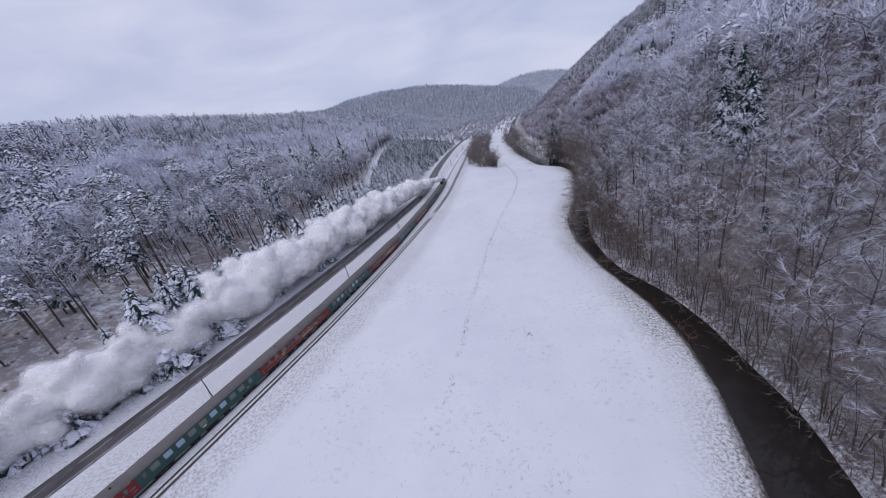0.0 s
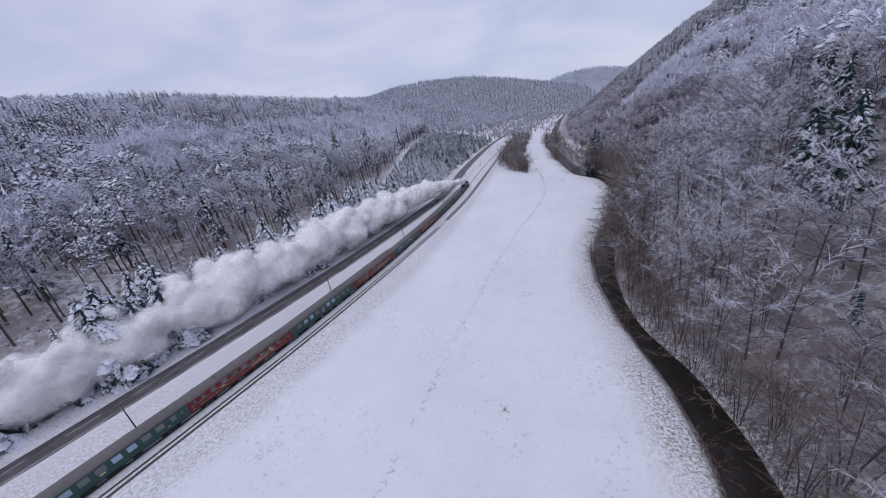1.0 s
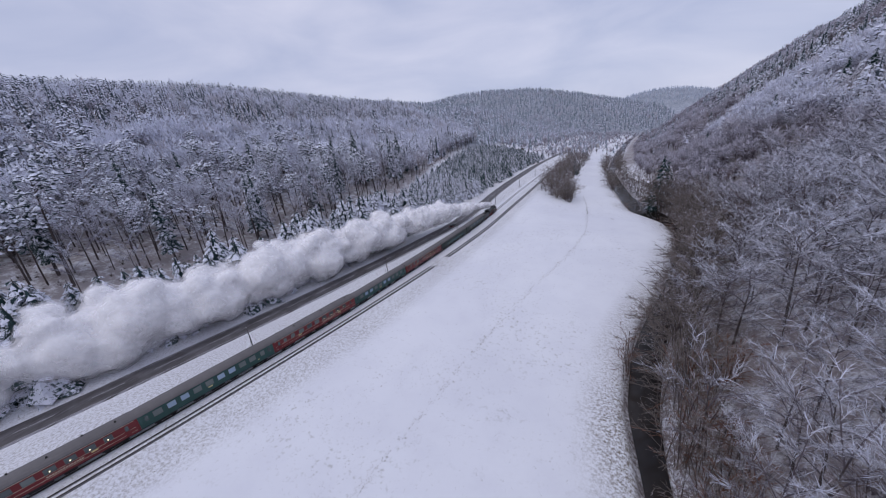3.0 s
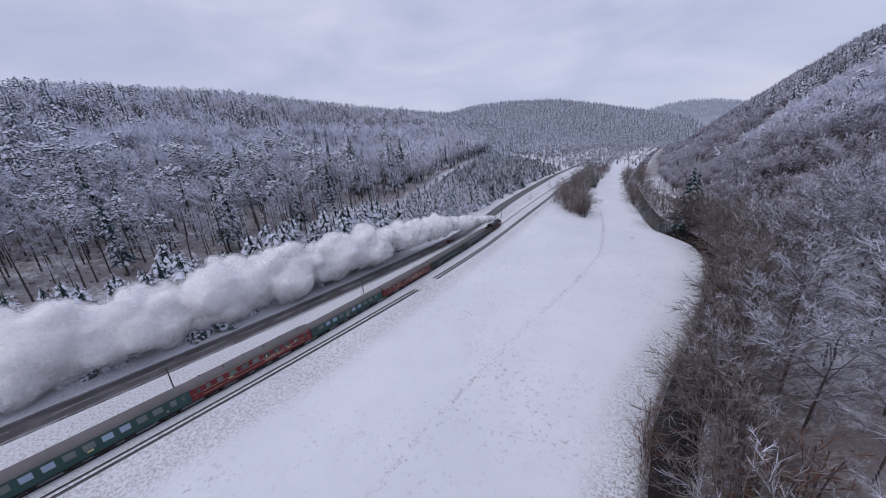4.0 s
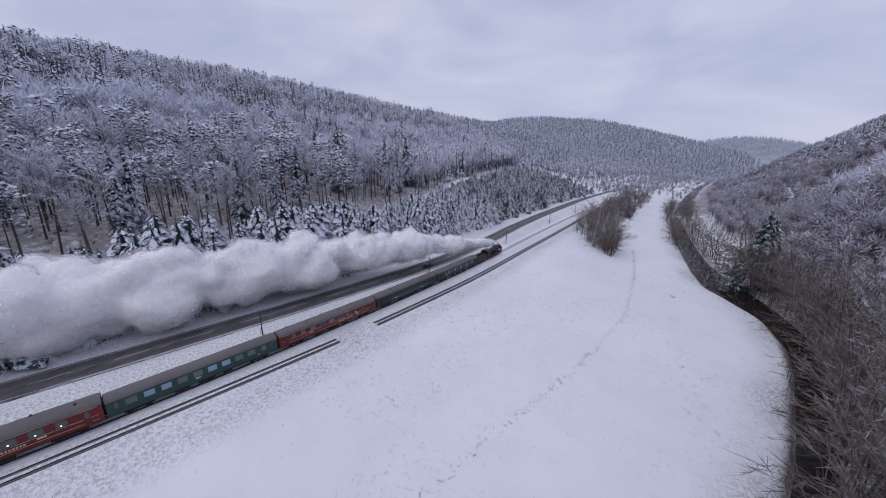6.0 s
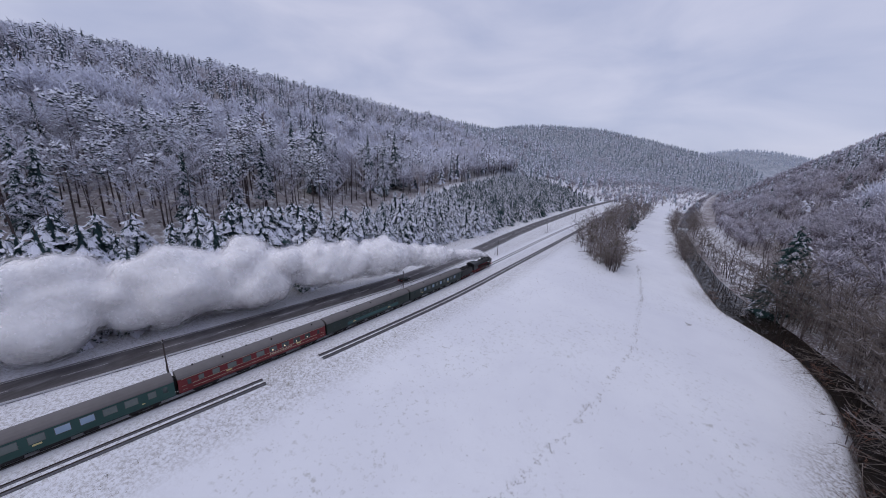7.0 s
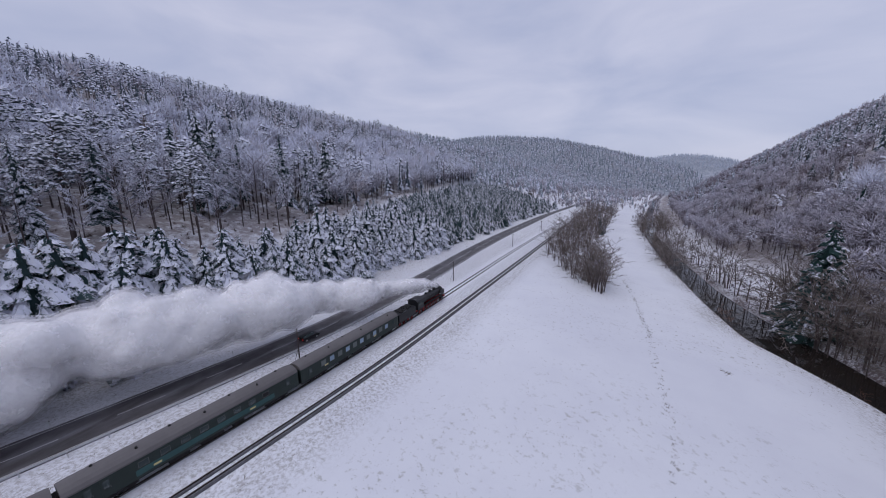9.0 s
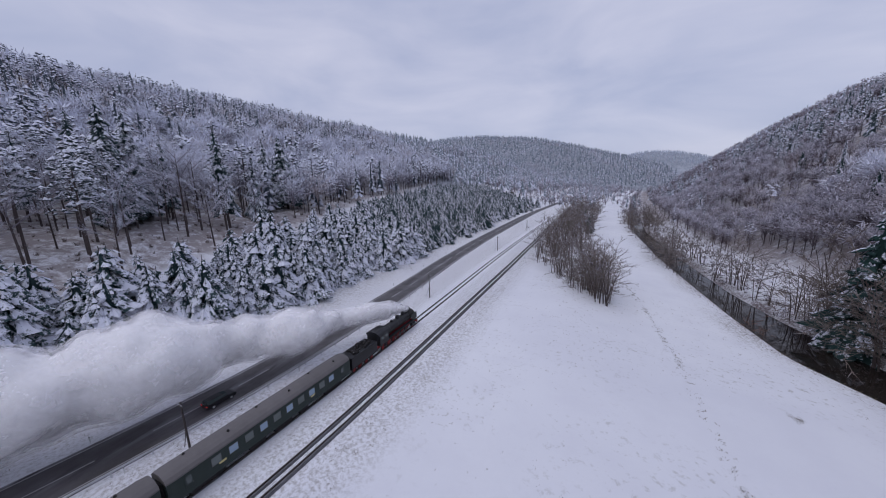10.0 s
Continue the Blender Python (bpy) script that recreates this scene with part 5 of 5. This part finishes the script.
def build_steam():
    """A plume of billows that merge into one lumpy skin."""
    shapes, vs, fs, n = puff_shapes(5), [], [], 0
    mouth = S_FRONT + 22.1

    def puff(q, side, up, r):
        nonlocal n
        off = -0.1 - 41 * (1 - math.exp(-q / 80)) + side
        p = rail_pose(mouth - q, off).translation
        g = float(land(p.x, p.y))
        v, f = shapes[int(rng.integers(0, len(shapes)))]
        e = Euler(rng.uniform(0, 6.3, 3)).to_matrix()
        z = max(4.6 + 4.2 * (1 - math.exp(-q / 25)), g + r * 0.75) + up + 0.2 * r
        vs.append(v @ np.array(e).T * (r, r * 1.15, r * 0.95) + (p.x, p.y, z))
        fs.append(f + n)
        n += len(v)

    q = 0.2
    while q < 300:
        r = 0.55 + 7.8 * (1 - math.exp(-q / 60))
        fade = float(1 - 0.5 * ramp(np.array(q), 140, 290))
        swell = 1 + 0.26 * math.sin(q * 0.33) + 0.2 * math.sin(q * 0.145 + 1)
        for _ in range(3):
            puff(q + rng.uniform(-0.3, 0.3) * r, rng.uniform(-0.5, 0.5) * r, rng.uniform(-0.4, 0.4) * r, r * rng.uniform(0.55, 0.85) * fade * swell)
        for _ in range(3 if q > 6 else 1):
            puff(q + rng.uniform(-0.5, 0.5) * r, rng.uniform(-0.7, 0.7) * r, rng.uniform(0.45, 1.1) * r * swell, r * rng.uniform(0.22, 0.5) * fade)
        q += 0.40 * r
    tex = bpy.data.textures.new("billows", "CLOUDS")
    tex.noise_scale, tex.noise_depth = 5.5, 1
    root = tagged(new("steam_plume"), "billowing white steam trailing from the locomotive chimney", "steam", kind="stuff")
    centre = np.concatenate([np.repeat(v.mean(0)[None], len(v), 0) for v in vs])
    v, f = np.concatenate(vs), np.concatenate(fs)
    for name, grow, voxel, rough, mat in (("core", 0.0, 0.45, 0.9, steam_material()), ("veil", 0.5, 0.5, 1.2, veil_material(0.25, 0.75, 0.6)), ("outer_veil", 1.0, 0.55, 1.5, veil_material(0.30, 0.85, 0.45))):
        out = v - centre
        r = np.linalg.norm(out, axis=1)[:, None]
        ob = mesh_object(name, v + out / r * np.minimum(grow, 0.35 * r), f, [mat], smooth=True, parent=root)
        md = ob.modifiers.new("merge", "REMESH")
        md.mode, md.voxel_size, md.use_smooth_shade = "VOXEL", voxel, True
        sm = ob.modifiers.new("soften", "SMOOTH")
        sm.factor, sm.iterations = 0.5, 22
        ds = ob.modifiers.new("billow", "DISPLACE")
        ds.texture, ds.strength, ds.mid_level, ds.texture_coords = tex, rough, 0.5, "LOCAL"
    return root


build_steam()

# ---- along the line ----
M_POLE = plain("weathered_dark_pole", (0.045, 0.038, 0.038), (0.09, 0.075, 0.07), 2.0, 0.85)
M_ZINC = plain("galvanised_steel", (0.48, 0.49, 0.51), (0.58, 0.59, 0.61), 2.0, 0.5, 0.15)
M_TWIG_POST = plain("white_marker_post", (0.62, 0.62, 0.63), (0.70, 0.70, 0.70), 2.0, 0.5)


def line_spot(y, off):
    g = float(along(SLOPE, y))
    c = 1 / math.sqrt(1 + g * g)
    x, yy = float(along(TRACK, y)) + off * c, y - off * g * c
    return x, yy, at(x, yy), -math.degrees(math.atan(g))


def pole():
    root = tagged(new("line_pole"), "dark wooden line pole with a short crossarm beside the track", "pole", "line poles")
    bm = cyl(bmesh.new(), (0, 0, 3.4), "z", 0.15, 0.10, 7.8, 12)
    part("post", bm, M_POLE, root)
    part("crossarm", box(bmesh.new(), -0.55, 0.55, -0.14, -0.06, 6.7, 6.84, 0.01), M_POLE, root)
    for x in (-0.45, -0.18, 0.18, 0.45):
        part("insulator", cyl(bmesh.new(), (x, -0.1, 6.93), "z", 0.06, 0.04, 0.18, 8), M_ZINC, root)
    bm = bmesh.new()
    cyl(bm, (0, 0, 0), "z", 0.05, 0.05, 3.6, 8)
    bm.transform(pose(-0.75, 0, 1.65, 0, 24, 0))
    part("stay", bm, M_POLE, root)
    return root


first = pole()
for k, (y, off) in enumerate(((126, -8.6), (181, -8.6), (240.5, -6.8), (304, -4.6), (374, -3.6), (68, -8.8), (440, -3.6), (505, -3.6))):
    x, yy, z, a = line_spot(y, off)
    m = pose(x, yy, z, 0, 0, a)
    if k:
        copy_thing(first, m)
    else:
        first.matrix_basis = m


def guard_rail(y0, y1):
    root = tagged(new("guard_rail"), "galvanised guard rail between road and railway", "guard rail", kind="structure")
    ys = np.arange(y0, y1, 2.0)
    ribbon("rail_beam", M_ZINC, ys, [5.02, 5.10, 5.06, 5.10, 5.02], [0.50, 0.58, 0.65, 0.72, 0.80], parent=root, base=along(ROAD, ys))
    post = box(bmesh.new(), -0.07, 0.07, -0.07, 0.07, -0.4, 0.82)
    me = bpy.data.meshes.new("post")
    post.to_mesh(me)
    post.free()
    me.materials.append(M_ZINC)
    for y in np.arange(y0, y1, 4.0):
        x, yy, z, a = line_spot(float(y), float(along(ROAD, y)) + 5.14)
        p = new("post", me)
        p.parent = root
        p.matrix_basis = pose(x, yy, z, 0, 0, a)
    return root


guard_rail(150, 322)


def marker():
    root = tagged(new("marker_post"), "white roadside marker post with a dark band", "marker post", "roadside marker posts")
    part("post", box(bmesh.new(), -0.06, 0.06, -0.05, 0.05, -0.3, 1.0, 0.015), M_TWIG_POST, root)
    part("band", box(bmesh.new(), -0.064, 0.064, -0.054, 0.054, 0.72, 0.86), M_UNDER, root)
    return root


first = marker()
k = 0
for y in range(60, 520, 25):
    for off in (-5.4, 5.7):
        x, yy, z, a = line_spot(y, float(along(ROAD, y)) + off)
        m = pose(x, yy, z, 0, 0, a)
        if k:
            copy_thing(first, m)
        else:
            first.matrix_basis = m
        k += 1


def car():
    root = tagged(new("car"), "dark estate car driving on the wet road", "car")
    prof = [(-2.25, 0.35), (2.2, 0.35), (2.25, 0.75), (1.9, 0.92), (0.95, 1.0), (-1.9, 1.02), (-2.25, 0.95)]
    bm = bmesh.new()
    rings = [[bm.verts.new((x, y * (1 if abs(x) < 0.85 else 0.97), z)) for y, z in prof] for x in (-0.9, -0.82, 0.82, 0.9)]
    n = len(prof)
    for a, b in zip(rings, rings[1:]):
        for i in range(n):
            bm.faces.new((a[i], b[i], b[(i + 1) % n], a[(i + 1) % n]))
    bm.faces.new(rings[0])
    bm.faces.new(rings[-1][::-1])
    bmesh.ops.recalc_face_normals(bm, faces=bm.faces)
    part("body", bm, M_BLACK, root)
    bm = loft([(-0.78, 0.98), (0.78, 0.98), (0.62, 1.44), (-0.62, 1.44)], [(-2.1, 0.92, 0.98), (-1.75, 1, 0.98), (0.2, 1, 0.98), (0.95, 0.75, 0.9)])
    part("cabin", bm, M_DIM, root, "dark tinted windows")
    part("roof", box(bmesh.new(), -0.6, 0.6, -1.8, 0.2, 1.43, 1.47, 0.01), M_BLACK, root)
    for x in (-0.8, 0.8):
        for y in (-1.35, 1.35):
            bm = cyl(bmesh.new(), (x, y, 0.32), "x", 0.32, 0.32, 0.2, 20)
            t = part("tyre", bm, M_UNDER, root)
            part("rim", cyl(bmesh.new(), (x * 1.14, y, 0.32), "x", 0.2, 0.2, 0.03, 14), M_ZINC, t)
        part("tail_light", box(bmesh.new(), *sorted((x * 0.75, x * 1.05)), -2.27, -2.2, 0.72, 0.88), M_TAIL, root, "lit red tail light")
    return root


x, yy, z, a = line_spot(248.0, float(along(ROAD, 248.0)) + 1.75)
car().matrix_basis = pose(x, yy, 0.18, 0, 0, a)


def house(name, label, x, y, turn, w, l, h, rise, walls):
    """A small far-off building with a snow-covered gable roof."""
    root = tagged(new(name), label, "house", "buildings up the valley")
    root.matrix_basis = pose(x, y, at(x, y) - 0.3, 0, 0, turn)
    bm = bmesh.new()
    ends = [[bm.verts.new((px, e * l / 2, pz)) for px, pz in ((-w / 2, 0), (w / 2, 0), (w / 2, h), (0, h + rise), (-w / 2, h))] for e in (-1, 1)]
    for i in range(5):
        bm.faces.new((ends[0][i], ends[0][(i + 1) % 5], ends[1][(i + 1) % 5], ends[1][i]))
    bm.faces.new(ends[0][::-1])
    bm.faces.new(ends[1])
    bmesh.ops.recalc_face_normals(bm, faces=bm.faces)
    part("wall", bm, walls, root)
    for side in (-1, 1):
        bm = bmesh.new()
        a, b = (0, h + rise + 0.06), (side * (w / 2 + 0.5), h - rise / w + 0.06)
        vs = [bm.verts.new((px, e * (l / 2 + 0.5), pz + up)) for up in (0, 0.3) for px, pz, e in ((*a, -1), (*b, -1), (*b, 1), (*a, 1))]
        for q in ((0, 1, 2, 3), (7, 6, 5, 4), (0, 4, 5, 1), (1, 5, 6, 2), (2, 6, 7, 3), (3, 7, 4, 0)):
            bm.faces.new([vs[i] for i in q])
        bmesh.ops.recalc_face_normals(bm, faces=bm.faces)
        part("roof", bm, M_ROOF_SNOW, root, "roof slope under snow")
    for e in (-1, 1):
        for py in (-l / 4, l / 4):
            bx = sorted((e * (w / 2 - 0.05), e * (w / 2 + 0.04)))
            win = part("window", box(bmesh.new(), *bx, py - 0.6, py + 0.6, h * 0.4, h * 0.4 + 1.2), M_FRAME, root)
            bx = sorted((e * (w / 2 + 0.03), e * (w / 2 + 0.06)))
            part("pane", box(bmesh.new(), *bx, py - 0.5, py + 0.5, h * 0.4 + 0.1, h * 0.4 + 1.1), M_DIM, win)
    part("door", box(bmesh.new(), -0.6, 0.6, -l / 2 - 0.05, -l / 2 + 0.05, 0, 2.2), M_POLE, root)
    return root


M_ROOF_SNOW = plain("snow_on_roof", (0.78, 0.79, 0.84), (0.70, 0.71, 0.77), 0.8, 0.8)
M_RENDERED = plain("pale_house_wall", (0.52, 0.50, 0.47), (0.62, 0.60, 0.57), 0.8, 0.8)
M_BOARDS = plain("dark_weathered_boards", (0.08, 0.065, 0.055), (0.15, 0.125, 0.11), 1.5, 0.8)
house("shed", "dark wooden shed with a snow-covered roof on the slope", -29.1, 643.6, 30, 8, 13, 3.2, 2.0, M_BOARDS)
house("house", "pale house with a snow-covered gable roof up the valley", 47.3, 773.0, -35, 9, 12, 5.0, 4.0, M_RENDERED)
house("house", "pale house with a snow-covered gable roof up the valley", 100.3, 826.5, 10, 9, 11, 4.5, 4.0, M_RENDERED)


# ---- dry grass in the meadow and along the banks ----
M_GRASS = plain("dry_winter_grass", (0.13, 0.105, 0.075), (0.24, 0.205, 0.15), 3.0, 0.9)
M_GREENGRASS = plain("green_bank_grass", (0.055, 0.095, 0.055), (0.11, 0.15, 0.09), 3.0, 0.9)


def tufts(name, label, spots, blades_each, height, mat, wide=0.05):
    sh = Shape()
    spots = np.asarray(spots)
    z = land(spots[:, 0], spots[:, 1])
    base = np.repeat(np.stack([spots[:, 0], spots[:, 1], z - 0.03], 1), blades_each, 0)
    base[:, :2] += rng.normal(size=(len(base), 2)) * 0.16
    tip = base + np.stack([rng.normal(size=len(base)) * 0.5, rng.normal(size=len(base)) * 0.5, rng.uniform(0.35, 1.0, len(base))], 1) * height
    blades(sh, base, tip, wide)
    v, f, _ = sh.arrays()
    return tagged(mesh_object(name, v, f, [mat]), label, "grass", kind="stuff")


def along_path(points, count, spread):
    p = np.array(points, float)
    seg = np.concatenate([[0], np.cumsum(np.hypot(*np.diff(p, axis=0).T))])
    t = rng.uniform(0, seg[-1], count)
    clump = 0.5 + 0.5 * np.sin(t * 0.35) * np.sin(t * 0.083 + 1)
    t = t[rng.uniform(0, 1, count) < 0.25 + 0.75 * clump]
    x, y = np.interp(t, seg, p[:, 0]), np.interp(t, seg, p[:, 1])
    return np.stack([x + rng.normal(size=len(t)) * spread, y + rng.normal(size=len(t)) * spread], 1)


tufts("ditch_grass", "line of dark dry grass along a shallow meadow ditch", along_path([(-8, 60), (3, 110), (13.8, 152), (25, 185), (37, 216), (46, 250), (50, 300), (50, 345)], 900, 0.45), 6, 0.3, M_GRASS, 0.08)
tufts("meadow_stubble", "sparse dry stubble poking through the snow", np.array([(x, y) for x, y in zip(rng.uniform(-45, 86, 5200), rng.uniform(25, 340, 5200)) if along(TRACK, y) + along(SIDING, y) + 4 < x < along(BANK_W, y) - 2 and wave(np.array(x), np.array(y), 21, 6) > -0.25]), 3, 0.24, M_GRASS, 0.07)
bank = [(along(BANK_W, y) - abs(rng.normal()) * 2.4, y) for y in rng.uniform(20, 420, 2600)]
tufts("bank_grass", "dry grass hanging over the river bank", bank, 4, 0.42, M_GRASS, 0.06)
tufts("green_bank_grass", "patch of green grass on the river bank", [(along(BANK_W, y) - abs(rng.normal()) * 0.9 + 0.3, y) for y in np.concatenate([rng.uniform(288, 306, 260), rng.uniform(48, 66, 200), rng.uniform(180, 215, 160)])], 5, 0.4, M_GREENGRASS, 0.06)
cross = [line_spot(196 + rng.normal() * 3.5, 7.5 + rng.normal() * 2.2)[:2] for _ in range(260)]
tufts("crossing_grass", "trampled dark grass and earth beside the crossing", cross, 5, 0.2, M_GRASS, 0.08)
verge = [line_spot(float(y), float(o))[:2] for y, o in zip(rng.uniform(30, 420, 3000), np.concatenate([rng.uniform(10.0, 14.5, 1200), rng.uniform(-11.5, -3, 900), rng.uniform(-36, -24, 900)]))]
tufts("verge_grass", "dry grass through the snow beside road and rails", verge, 4, 0.35, M_GRASS, 0.05)
for px, py in ((14.4, 80.5), (61.7, 277.1), (52, 118)):
    tufts("molehill_grass", "small dark clump of grass alone in the snow", [(px + rng.normal() * 0.5, py + rng.normal() * 0.5) for _ in range(14)], 9, 0.3, M_GRASS, 0.06)
